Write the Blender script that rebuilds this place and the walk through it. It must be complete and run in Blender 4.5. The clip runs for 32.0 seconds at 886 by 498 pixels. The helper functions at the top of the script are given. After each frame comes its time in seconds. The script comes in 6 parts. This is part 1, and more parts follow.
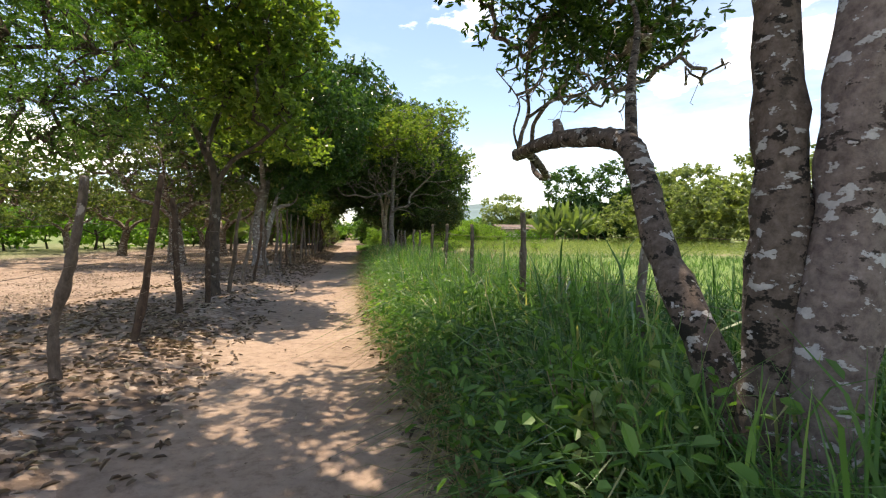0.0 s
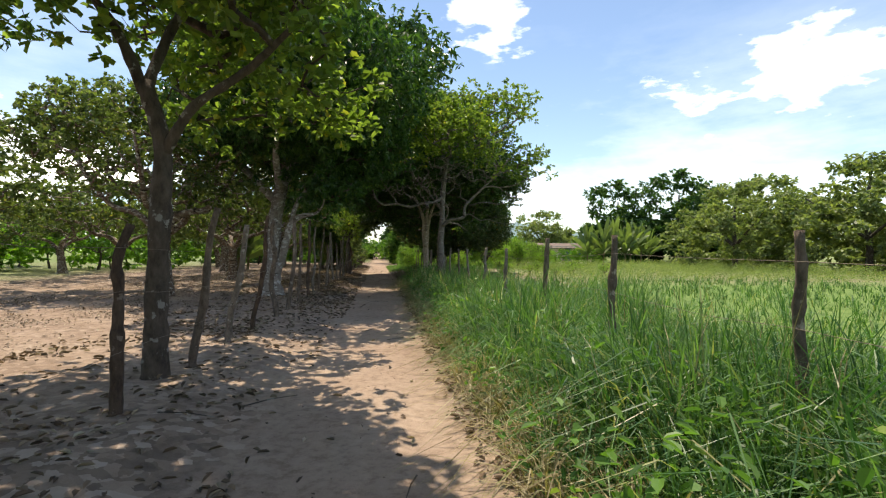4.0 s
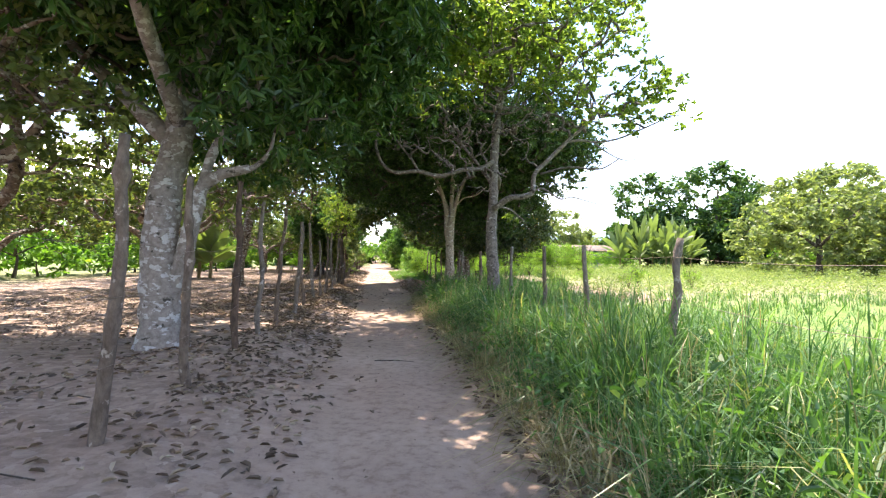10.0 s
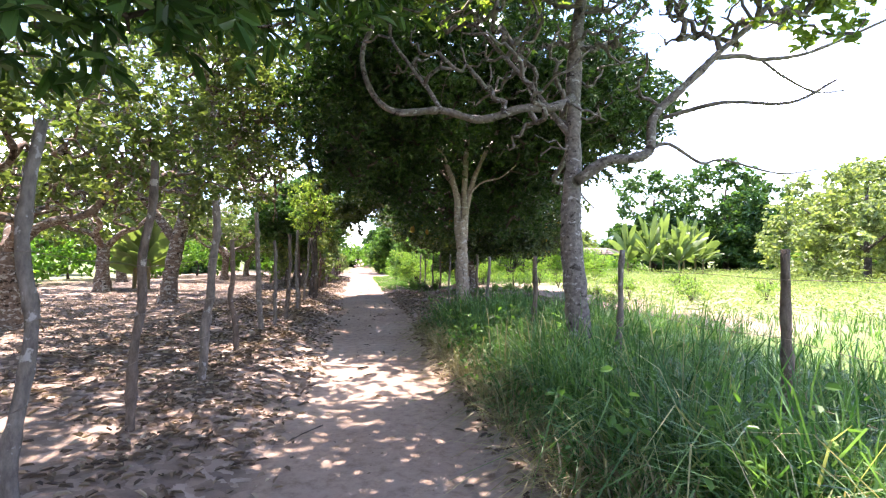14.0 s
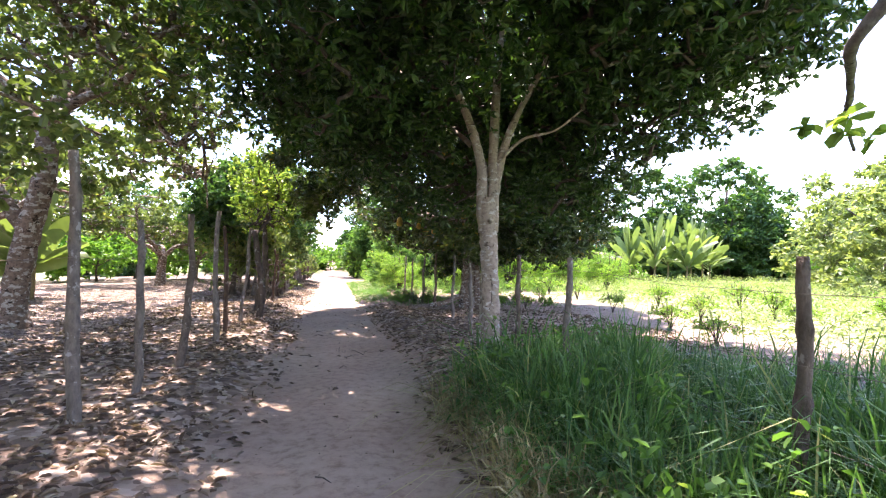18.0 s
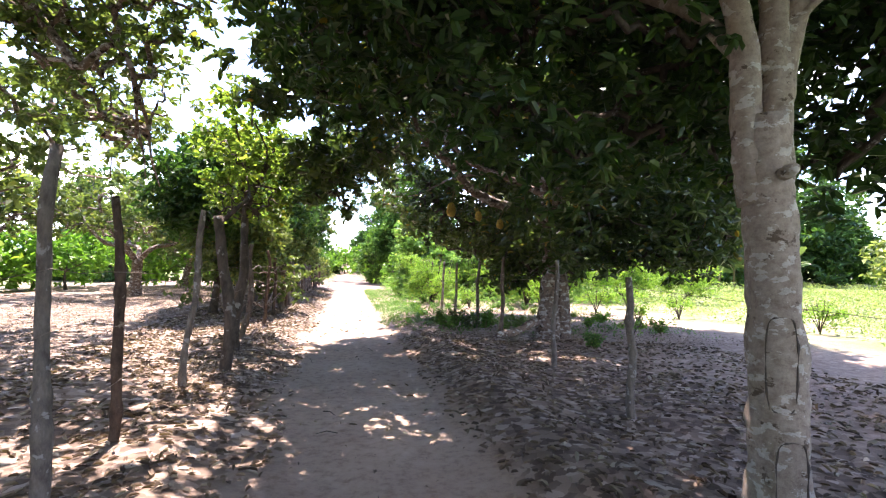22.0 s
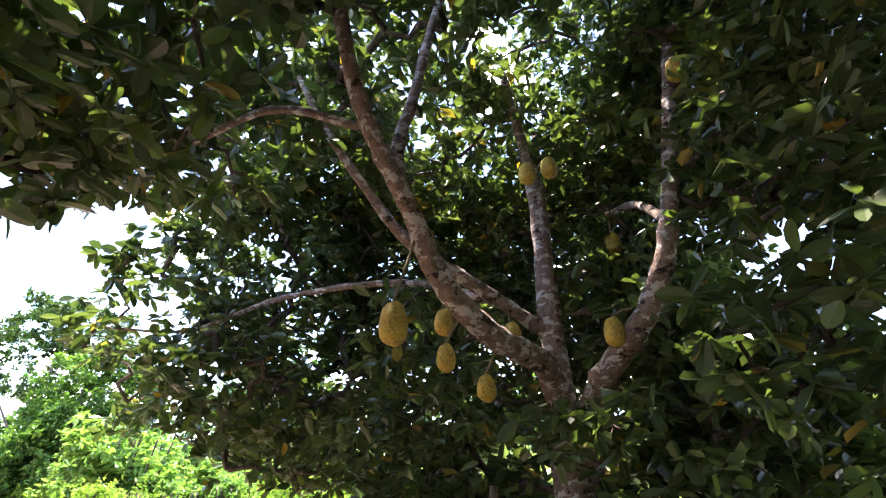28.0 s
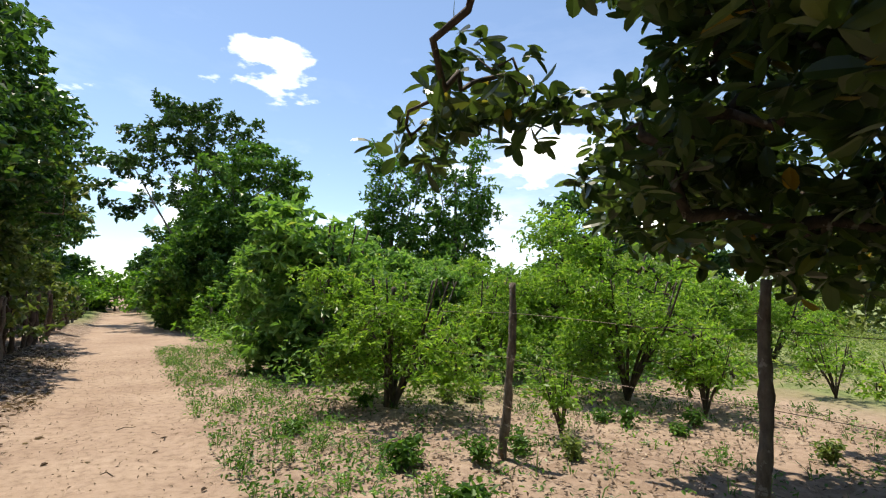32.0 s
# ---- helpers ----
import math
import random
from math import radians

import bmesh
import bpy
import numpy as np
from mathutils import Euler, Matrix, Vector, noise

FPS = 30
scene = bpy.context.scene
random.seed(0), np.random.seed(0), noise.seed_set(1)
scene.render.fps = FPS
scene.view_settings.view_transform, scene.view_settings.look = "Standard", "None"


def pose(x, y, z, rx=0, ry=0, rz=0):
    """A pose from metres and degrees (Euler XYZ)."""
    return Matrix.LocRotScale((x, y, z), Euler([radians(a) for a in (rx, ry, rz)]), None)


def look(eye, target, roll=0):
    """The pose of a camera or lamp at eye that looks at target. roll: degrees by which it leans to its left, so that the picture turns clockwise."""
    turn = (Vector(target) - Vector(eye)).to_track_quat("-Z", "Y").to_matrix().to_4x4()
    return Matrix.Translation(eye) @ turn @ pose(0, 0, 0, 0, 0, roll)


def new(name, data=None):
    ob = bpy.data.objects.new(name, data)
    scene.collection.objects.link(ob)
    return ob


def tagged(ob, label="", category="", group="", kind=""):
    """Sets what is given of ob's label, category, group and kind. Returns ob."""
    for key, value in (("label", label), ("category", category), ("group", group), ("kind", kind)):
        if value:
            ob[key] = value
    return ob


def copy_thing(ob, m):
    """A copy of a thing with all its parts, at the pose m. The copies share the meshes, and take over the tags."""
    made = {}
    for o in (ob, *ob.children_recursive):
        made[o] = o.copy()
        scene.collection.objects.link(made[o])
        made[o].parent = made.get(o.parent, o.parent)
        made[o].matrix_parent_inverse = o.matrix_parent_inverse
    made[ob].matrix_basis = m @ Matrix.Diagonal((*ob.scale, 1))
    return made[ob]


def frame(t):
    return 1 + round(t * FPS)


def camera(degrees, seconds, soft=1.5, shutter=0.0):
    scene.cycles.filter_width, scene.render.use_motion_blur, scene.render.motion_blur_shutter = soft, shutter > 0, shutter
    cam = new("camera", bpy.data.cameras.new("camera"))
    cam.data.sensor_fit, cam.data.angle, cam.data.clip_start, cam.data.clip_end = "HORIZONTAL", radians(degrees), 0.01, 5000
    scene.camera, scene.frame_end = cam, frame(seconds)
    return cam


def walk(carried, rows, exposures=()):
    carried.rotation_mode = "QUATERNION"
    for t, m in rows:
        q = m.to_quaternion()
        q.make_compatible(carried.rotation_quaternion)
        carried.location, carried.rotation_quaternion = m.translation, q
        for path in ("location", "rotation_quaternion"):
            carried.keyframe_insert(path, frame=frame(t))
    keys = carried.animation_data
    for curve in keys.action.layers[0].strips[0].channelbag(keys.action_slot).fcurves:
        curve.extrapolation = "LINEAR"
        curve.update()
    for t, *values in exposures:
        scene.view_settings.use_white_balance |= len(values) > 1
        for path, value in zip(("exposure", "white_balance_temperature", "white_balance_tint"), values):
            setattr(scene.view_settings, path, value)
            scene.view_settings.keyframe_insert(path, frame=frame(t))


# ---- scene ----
cam = camera(84.2, 32.0, 1.2)
METRES, EYE, TILT = 40.0, 1.45, -1.7
# seconds, place and turn along the first and longer part of the walk, which is METRES long to scale 1
ROWS = [
    (0.0, 0.0, 0.0, 0.0, 0.0, 0.0, -0.0),
    (0.5, -0.0033, 0.0188, 0.0005, -4.92, 0.27, 0.37),
    (1.0, -0.0058, 0.037, 0.0005, -7.28, 0.62, 0.57),
    (1.5, -0.0112, 0.0545, 0.0017, -8.08, 0.75, 0.62),
    (2.0, -0.0165, 0.0711, 0.0025, -8.06, 1.2, 0.52),
    (2.5, -0.0243, 0.0884, 0.0038, -5.89, 1.53, 0.38),
    (3.0, -0.0305, 0.1039, 0.004, -0.04, 1.9, 0.02),
    (3.5, -0.0364, 0.1208, 0.0046, 2.05, 2.08, -0.21),
    (5.5, -0.0526, 0.1885, 0.0037, 3.46, 2.43, -0.07),
    (6.0, -0.0567, 0.2066, 0.0042, 1.21, 2.38, 0.07),
    (6.5, -0.0593, 0.2241, 0.0046, -0.44, 2.35, 0.16),
    (7.0, -0.0632, 0.2399, 0.0058, -1.0, 2.39, 0.19),
    (7.5, -0.0669, 0.2566, 0.0061, -1.2, 2.37, 0.18),
    (8.0, -0.0722, 0.2736, 0.0069, -1.13, 2.42, 0.09),
    (8.5, -0.0755, 0.2899, 0.0072, -0.78, 2.51, 0.05),
    (9.0, -0.0787, 0.3076, 0.008, 1.06, 2.56, -0.1),
    (9.5, -0.0808, 0.3245, 0.0086, 2.14, 2.6, -0.2),
    (10.0, -0.0834, 0.3417, 0.0097, 2.53, 2.64, -0.24),
    (10.5, -0.0862, 0.3586, 0.0102, 2.74, 2.67, -0.26),
    (11.0, -0.0884, 0.3759, 0.0111, 2.92, 2.69, -0.26),
    (11.5, -0.0914, 0.3918, 0.0119, 3.1, 2.72, -0.28),
    (12.0, -0.0945, 0.4094, 0.013, 3.28, 2.74, -0.31),
    (12.5, -0.0996, 0.4248, 0.0142, 3.06, 2.75, -0.35),
    (13.0, -0.1033, 0.4411, 0.0153, 1.88, 2.78, -0.29),
    (13.5, -0.1074, 0.4571, 0.0159, 1.11, 2.92, -0.26),
    (14.0, -0.1087, 0.4738, 0.0166, 0.47, 2.93, -0.21),
    (14.5, -0.1116, 0.4901, 0.0173, -0.28, 2.94, -0.17),
    (16.5, -0.1165, 0.5569, 0.0184, -2.4, 3.23, -0.66),
    (17.0, -0.1193, 0.5732, 0.0188, -2.44, 3.26, -0.68),
    (17.5, -0.1242, 0.5904, 0.0197, -2.49, 3.3, -0.74),
    (18.0, -0.1275, 0.6066, 0.0202, -2.44, 3.35, -0.73),
    (18.5, -0.1311, 0.6245, 0.021, -2.37, 3.36, -0.69),
    (19.0, -0.134, 0.6412, 0.0222, -2.33, 3.4, -0.71),
    (19.5, -0.1372, 0.66, 0.0232, -2.27, 3.4, -0.72),
    (20.0, -0.1412, 0.6764, 0.024, -2.17, 3.42, -0.8),
    (20.5, -0.1443, 0.6935, 0.025, -2.01, 3.42, -0.74),
    (21.0, -0.1487, 0.7091, 0.0256, -1.83, 3.51, -0.83),
    (21.5, -0.1515, 0.7253, 0.0262, -1.55, 3.57, -0.8),
    (22.0, -0.1546, 0.741, 0.0271, -0.93, 3.6, -0.89),
    (22.5, -0.1557, 0.7564, 0.0273, -0.58, 3.63, -0.92),
    (23.0, -0.1587, 0.7726, 0.0277, -0.42, 3.68, -0.98),
    (23.5, -0.1605, 0.7895, 0.0278, -0.24, 3.68, -0.99),
    (24.0, -0.1626, 0.8062, 0.0289, -0.03, 3.72, -1.05),
    (24.5, -0.1635, 0.8222, 0.0289, 0.16, 3.76, -1.04),
]
# seconds, eye, target and roll under the fruit tree and past it
LATE = [
    (25.5, (-6.93, 34.17, 1.68), (-6.68, 36.15, 1.80), 0.4),
    (26.5, (-7.196, 35.468, 1.693), (-6.623, 37.375, 1.885), -0.4),
    (27, (-7.214, 36.082, 1.727), (-6.441, 37.84, 2.288), -0.3),
    (27.5, (-7.286, 36.694, 1.754), (-6.404, 38.283, 2.589), -0.2),
    (28, (-7.35, 37.35, 1.775), (-6.378, 38.845, 2.682), -0.2),
    (28.5, (-7.443, 38.104, 1.723), (-6.444, 39.573, 2.641), -0.3),
    (29, (-7.484, 38.828, 1.651), (-6.419, 40.395, 2.292), -0.4),
    (29.5, (-7.622, 39.602, 1.598), (-6.557, 41.215, 2.11), -0.1),
    (30, (-7.754, 40.287, 1.56), (-6.733, 41.952, 1.989), 0.2),
    (30.5, (-7.965, 40.979, 1.555), (-7.015, 42.695, 1.946), 0.4),
    (31, (-8.162, 41.687, 1.551), (-7.279, 43.442, 1.924), 0.7),
    (32, (-8.466, 43.063, 1.554), (-7.694, 44.894, 1.777), 1.2),
]
EXPOSURES = [(0, 1.2, 8000, 16), (1.0, 0.4, 7000, 10), (2.0, 0.5, 7400, 12), (3.0, 0.95, 7900, 12), (6.0, 0.85, 7100, 8), (7.5, 1.1, 7200, 10), (9.0, 2.0, 7200, 18), (13.0, 2.7, 6750, 27), (16.0, 2.9, 6650, 31), (20.0, 2.95, 6650, 31), (24.0, 2.6, 6700, 24), (26.5, 1.95, 7100, 14), (27.0, 1.6, 7200, 12), (28.0, 3.3, 6900, 28), (28.5, 2.7, 7000, 26), (29.0, 1.7, 7300, 25), (29.5, 1.4, 7300, 17), (31.0, 1.0, 7050, 10), (32.0, 0.9, 7350, 11)]
TIPPED = pose(0, 0, EYE, TILT, 0, 0)
walk(cam, [(t, TIPPED @ pose(METRES * x, METRES * y, METRES * z, 90 + pitch, roll, yaw)) for t, x, y, z, yaw, pitch, roll in ROWS]
     + [(t, look(eye, target, roll)) for t, eye, target, roll in LATE], EXPOSURES)

# ---- world and sun ----
SUN_TO = Vector((-0.10, 0.32, 1.0)).normalized()
world = bpy.data.worlds.new("world")
scene.world = world
world.use_nodes = True
wn, wl = world.node_tree.nodes, world.node_tree.links
wn.clear()
w_out, w_bg = wn.new("ShaderNodeOutputWorld"), wn.new("ShaderNodeBackground")
sky = wn.new("ShaderNodeTexSky")
sky.sky_type, sky.sun_disc = "NISHITA", False
sky.sun_elevation = math.asin(SUN_TO.z)
sky.sun_rotation = math.atan2(SUN_TO.x, SUN_TO.y)
sky.air_density, sky.dust_density, sky.ozone_density = 1.0, 0.1, 4.0
w_geo, w_map = wn.new("ShaderNodeTexCoord"), wn.new("ShaderNodeMapping")
w_map.inputs["Scale"].default_value = (1.0, 1.0, 2.6)
w_map.inputs["Location"].default_value = (1.9, 0.7, 0.2)
w_noise, w_ramp, w_mix = wn.new("ShaderNodeTexNoise"), wn.new("ShaderNodeValToRGB"), wn.new("ShaderNodeMixRGB")
w_noise.inputs["Scale"].default_value, w_noise.inputs["Detail"].default_value, w_noise.inputs["Roughness"].default_value = 2.6, 9.0, 0.56
w_ramp.color_ramp.elements[0].position, w_ramp.color_ramp.elements[1].position = 0.57, 0.68
w_mix.inputs[2].default_value = (19.0, 19.2, 19.6, 1)
# a thin high veil, thicker towards the horizon
w_veil, w_wide, w_sep, w_low, w_both, w_haze = wn.new("ShaderNodeTexNoise"), wn.new("ShaderNodeMapping"), wn.new("ShaderNodeSeparateXYZ"), wn.new("ShaderNodeMapRange"), wn.new("ShaderNodeMath"), wn.new("ShaderNodeMixRGB")
w_veil.inputs["Scale"].default_value, w_veil.inputs["Detail"].default_value, w_veil.inputs["Roughness"].default_value = 1.7, 8.0, 0.62
w_wide.inputs["Scale"].default_value, w_wide.inputs["Rotation"].default_value = (1.0, 0.45, 3.0), (0.0, 0.25, 0.6)
w_low.inputs["From Min"].default_value, w_low.inputs["From Max"].default_value, w_low.inputs["To Min"].default_value, w_low.inputs["To Max"].default_value = 0.0, 0.4, 0.95, 0.1
w_thin = wn.new("ShaderNodeValToRGB")
w_thin.color_ramp.elements[0].position, w_thin.color_ramp.elements[1].position = 0.5, 0.8
w_both.operation = "MULTIPLY"
w_haze.inputs[2].default_value = (9.0, 10.0, 11.6, 1)
wl.new(w_geo.outputs["Generated"], w_wide.inputs[0])
wl.new(w_wide.outputs[0], w_veil.inputs["Vector"])
wl.new(w_geo.outputs["Generated"], w_sep.inputs[0])
wl.new(w_sep.outputs["Z"], w_low.inputs["Value"])
wl.new(w_veil.outputs["Fac"], w_thin.inputs[0])
wl.new(w_thin.outputs[0], w_both.inputs[0])
wl.new(w_low.outputs[0], w_both.inputs[1])
wl.new(w_both.outputs[0], w_haze.inputs[0])
wl.new(sky.outputs[0], w_haze.inputs[1])
wl.new(w_geo.outputs["Generated"], w_map.inputs[0])
wl.new(w_map.outputs[0], w_noise.inputs["Vector"])
wl.new(w_noise.outputs["Fac"], w_ramp.inputs[0])
wl.new(w_ramp.outputs[0], w_mix.inputs[0])
wl.new(w_haze.outputs[0], w_mix.inputs[1])
wl.new(w_mix.outputs[0], w_bg.inputs[0])
wl.new(w_bg.outputs[0], w_out.inputs[0])
w_bg.inputs[1].default_value = 0.115
lamp = bpy.data.lights.new("sun", "SUN")
lamp.energy, lamp.angle, lamp.color = 3.3, radians(0.53), (1.0, 0.95, 0.87)
sun = new("sun", lamp)
sun.matrix_world = look(SUN_TO * 60, (0, 0, 0))


# ---- materials ----
def shader(name):
    m = bpy.data.materials.new(name)
    m.use_nodes = True
    return m, m.node_tree.nodes, m.node_tree.links, m.node_tree.nodes["Principled BSDF"]


def ramp(nodes, stops):
    r = nodes.new("ShaderNodeValToRGB")
    e = r.color_ramp.elements
    while len(e) < len(stops):
        e.new(0.5)
    for k, (p, c) in zip(e, stops):
        k.position, k.color = p, (*c, 1)
    return r


def tex(nodes, links, scale, detail=6, rough=0.6, stretch=None, kind="ShaderNodeTexNoise"):
    c, t = nodes.new("ShaderNodeTexCoord"), nodes.new(kind)
    t.inputs["Scale"].default_value = scale
    if kind == "ShaderNodeTexNoise":
        t.inputs["Detail"].default_value, t.inputs["Roughness"].default_value = detail, rough
    src = c.outputs["Object"]
    if stretch:
        m = nodes.new("ShaderNodeMapping")
        m.inputs["Scale"].default_value = stretch
        links.new(src, m.inputs[0])
        src = m.outputs[0]
    links.new(src, t.inputs["Vector"])
    return t


def mix(nodes, links, fac, a, b, kind="MIX"):
    n = nodes.new("ShaderNodeMixRGB")
    n.blend_type = kind
    for i, v in enumerate((fac, a, b)):
        if isinstance(v, (int, float)):
            n.inputs[i].default_value = v
        elif isinstance(v, tuple):
            n.inputs[i].default_value = (*v, 1)
        else:
            links.new(v, n.inputs[i])
    return n


def bump(nodes, links, bsdf, height, strength=0.5, distance=0.02):
    b = nodes.new("ShaderNodeBump")
    b.inputs["Strength"].default_value, b.inputs["Distance"].default_value = strength, distance
    links.new(height, b.inputs["Height"])
    links.new(b.outputs[0], bsdf.inputs["Normal"])


def leaf_material(name, dark, light, odd, rough=0.42, through_light=0.45, odd_share=0.04, glow=1.0):
    m, n, l, p = shader(name)
    g = n.new("ShaderNodeNewGeometry")
    r = ramp(n, [(0.0, dark), (0.55, tuple((a + b) / 2 for a, b in zip(dark, light))), (1 - odd_share, light), (1.0, odd)])
    l.new(g.outputs["Random Per Island"], r.inputs[0])
    t = tex(n, l, 0.9, 3)
    v = ramp(n, [(0.35, (0.62, 0.66, 0.6)), (0.7, (1.15, 1.1, 1.0))])
    l.new(t.outputs["Fac"], v.inputs[0])
    c = mix(n, l, 1.0, r.outputs[0], v.outputs[0], "MULTIPLY")
    l.new(c.outputs[0], p.inputs["Base Color"])
    p.inputs["Roughness"].default_value = rough
    p.inputs["Specular IOR Level"].default_value = 0.35
    tr, ms, out = n.new("ShaderNodeBsdfTranslucent"), n.new("ShaderNodeMixShader"), n["Material Output"]
    warm = mix(n, l, 1.0, c.outputs[0], (1.3 * glow, 1.45 * glow, 0.55 * glow), "MULTIPLY")
    l.new(warm.outputs[0], tr.inputs[0])
    ms.inputs[0].default_value = through_light
    l.new(p.outputs[0], ms.inputs[1])
    l.new(tr.outputs[0], ms.inputs[2])
    l.new(ms.outputs[0], out.inputs[0])
    return m


def bark_material(name, dark, light, patch, patch_at=0.56, scale=9.0, patch_scale=0.8):
    m, n, l, p = shader(name)
    a, b = tex(n, l, scale, 8, 0.7, (1, 1, 0.45)), tex(n, l, scale * patch_scale, 4, 0.6, (1, 1, 0.8))
    base = ramp(n, [(0.3, dark), (0.68, light)])
    l.new(a.outputs["Fac"], base.inputs[0])
    mask = ramp(n, [(patch_at, (0, 0, 0)), (patch_at + 0.04, (1, 1, 1))])
    l.new(b.outputs["Fac"], mask.inputs[0])
    c = mix(n, l, mask.outputs[0], base.outputs[0], patch)
    l.new(c.outputs[0], p.inputs["Base Color"])
    p.inputs["Roughness"].default_value = 0.9
    p.inputs["Specular IOR Level"].default_value = 0.15
    bump(n, l, p, a.outputs["Fac"], 0.9, 0.03)
    return m


def lichen_material(name, dark, light, pale, moss, scale=9.0, pale_at=0.57, moss_at=0.585):
    """Mottled bark with pale lichen plates and dark moss blotches, wider than high."""
    m, n, l, p = shader(name)
    a = tex(n, l, scale * 2.2, 8, 0.7)
    b, d = tex(n, l, scale, 5, 0.62, (1, 1, 1.7)), tex(n, l, scale * 0.8, 6, 0.68, (1.1, 0.9, 1.5))
    base = ramp(n, [(0.3, dark), (0.5, tuple((x + y) / 2 for x, y in zip(dark, light))), (0.7, light)])
    l.new(a.outputs["Fac"], base.inputs[0])
    wet, plate = ramp(n, [(moss_at, (0, 0, 0)), (moss_at + 0.03, (1, 1, 1))]), ramp(n, [(pale_at, (0, 0, 0)), (pale_at + 0.015, (1, 1, 1))])
    l.new(d.outputs["Fac"], wet.inputs[0])
    l.new(b.outputs["Fac"], plate.inputs[0])
    tone = ramp(n, [(0.35, tuple(x * 0.7 for x in pale)), (0.65, pale)])
    l.new(a.outputs["Fac"], tone.inputs[0])
    c = mix(n, l, wet.outputs[0], base.outputs[0], moss)
    c = mix(n, l, plate.outputs[0], c.outputs[0], tone.outputs[0])
    l.new(c.outputs[0], p.inputs["Base Color"])
    p.inputs["Roughness"].default_value = 0.92
    p.inputs["Specular IOR Level"].default_value = 0.12
    h = mix(n, l, 0.3, a.outputs["Fac"], plate.outputs[0])
    bump(n, l, p, h.outputs[0], 0.8, 0.02)
    return m


BARK_LICHEN = lichen_material("lichen_bark", (0.085, 0.065, 0.057), (0.27, 0.218, 0.195), (0.52, 0.51, 0.5), (0.045, 0.037, 0.032))
BARK_MOSSY = lichen_material("mossy_bark", (0.05, 0.038, 0.03), (0.19, 0.15, 0.125), (0.46, 0.45, 0.43), (0.025, 0.022, 0.018), 10.0, 0.585, 0.54)
BARK_MANGO = lichen_material("mango_bark", (0.13, 0.11, 0.095), (0.33, 0.30, 0.27), (0.5, 0.49, 0.47), (0.06, 0.055, 0.045), 6.0, 0.55, 0.6)
BARK_DARK = bark_material("dark_bark", (0.035, 0.028, 0.022), (0.13, 0.105, 0.085), (0.25, 0.24, 0.215), 0.6, 10.0)
BARK_GREY = lichen_material("grey_bark", (0.07, 0.058, 0.05), (0.25, 0.222, 0.2), (0.4, 0.385, 0.36), (0.05, 0.042, 0.036), 9.0, 0.6, 0.58)
BARK_PALE = lichen_material("pale_bark", (0.2, 0.155, 0.12), (0.43, 0.36, 0.285), (0.56, 0.51, 0.44), (0.12, 0.09, 0.065), 7.0, 0.56, 0.6)
BARK_JACK = lichen_material("fruit_tree_bark", (0.08, 0.06, 0.046), (0.27, 0.2, 0.155), (0.46, 0.43, 0.38), (0.035, 0.026, 0.02), 8.0, 0.545, 0.57)
POST_WOOD = bark_material("weathered_post_wood", (0.055, 0.042, 0.033), (0.21, 0.165, 0.13), (0.33, 0.29, 0.25), 0.62, 14.0)
POST_DARK = bark_material("dark_post_wood", (0.035, 0.025, 0.019), (0.13, 0.09, 0.066), (0.2, 0.16, 0.13), 0.63, 14.0)
POST_GREY = bark_material("grey_post_wood", (0.08, 0.066, 0.055), (0.25, 0.215, 0.18), (0.34, 0.32, 0.29), 0.6, 16.0)
MANGO_LEAF = leaf_material("mango_leaf", (0.03, 0.085, 0.028), (0.1, 0.2, 0.06), (0.18, 0.25, 0.05), 0.34, 0.38)
CASHEW_LEAF = leaf_material("cashew_leaf", (0.09, 0.145, 0.04), (0.215, 0.295, 0.085), (0.42, 0.36, 0.08), 0.38, 0.55, 0.04, 1.25)
GREYGREEN_LEAF = leaf_material("dull_cashew_leaf", (0.085, 0.125, 0.05), (0.2, 0.255, 0.1), (0.36, 0.31, 0.1), 0.42, 0.42, 0.04, 1.05)
JACK_LEAF = leaf_material("jackfruit_leaf", (0.04, 0.07, 0.03), (0.115, 0.165, 0.065), (0.4, 0.25, 0.05), 0.3, 0.32, 0.025, 1.15)
DENSE_LEAF = leaf_material("dense_tree_leaf", (0.026, 0.065, 0.022), (0.075, 0.15, 0.04), (0.14, 0.19, 0.04), 0.36, 0.28)
BRIGHT_LEAF = leaf_material("bright_shrub_leaf", (0.085, 0.2, 0.035), (0.2, 0.38, 0.07), (0.34, 0.42, 0.08), 0.42, 0.45)
# distance haze and sheen are mixed into this leaf colour, hence paler and greyer
HAZED_FAR_LEAF = leaf_material("hazed_far_tree_leaf", (0.15, 0.2, 0.09), (0.34, 0.4, 0.18), (0.4, 0.4, 0.2), 0.5, 0.4)
CROP_LEAF = leaf_material("crop_leaf", (0.13, 0.2, 0.075), (0.3, 0.37, 0.165), (0.44, 0.43, 0.22), 0.45, 0.42)
GRASS = leaf_material("tall_grass", (0.032, 0.11, 0.034), (0.18, 0.325, 0.125), (0.44, 0.4, 0.23), 0.38, 0.45, 0.1, 1.05)
BUSH_LEAF = leaf_material("fine_bush_leaf", (0.12, 0.24, 0.045), (0.29, 0.44, 0.11), (0.44, 0.46, 0.14), 0.42, 0.5, 0.05, 1.15)
CASTOR_LEAF = leaf_material("castor_leaf", (0.11, 0.24, 0.07), (0.27, 0.44, 0.16), (0.42, 0.48, 0.16), 0.4, 0.45)
STRAW = leaf_material("dry_straw", (0.24, 0.19, 0.11), (0.46, 0.39, 0.26), (0.55, 0.5, 0.38), 0.6, 0.3, 0.1)
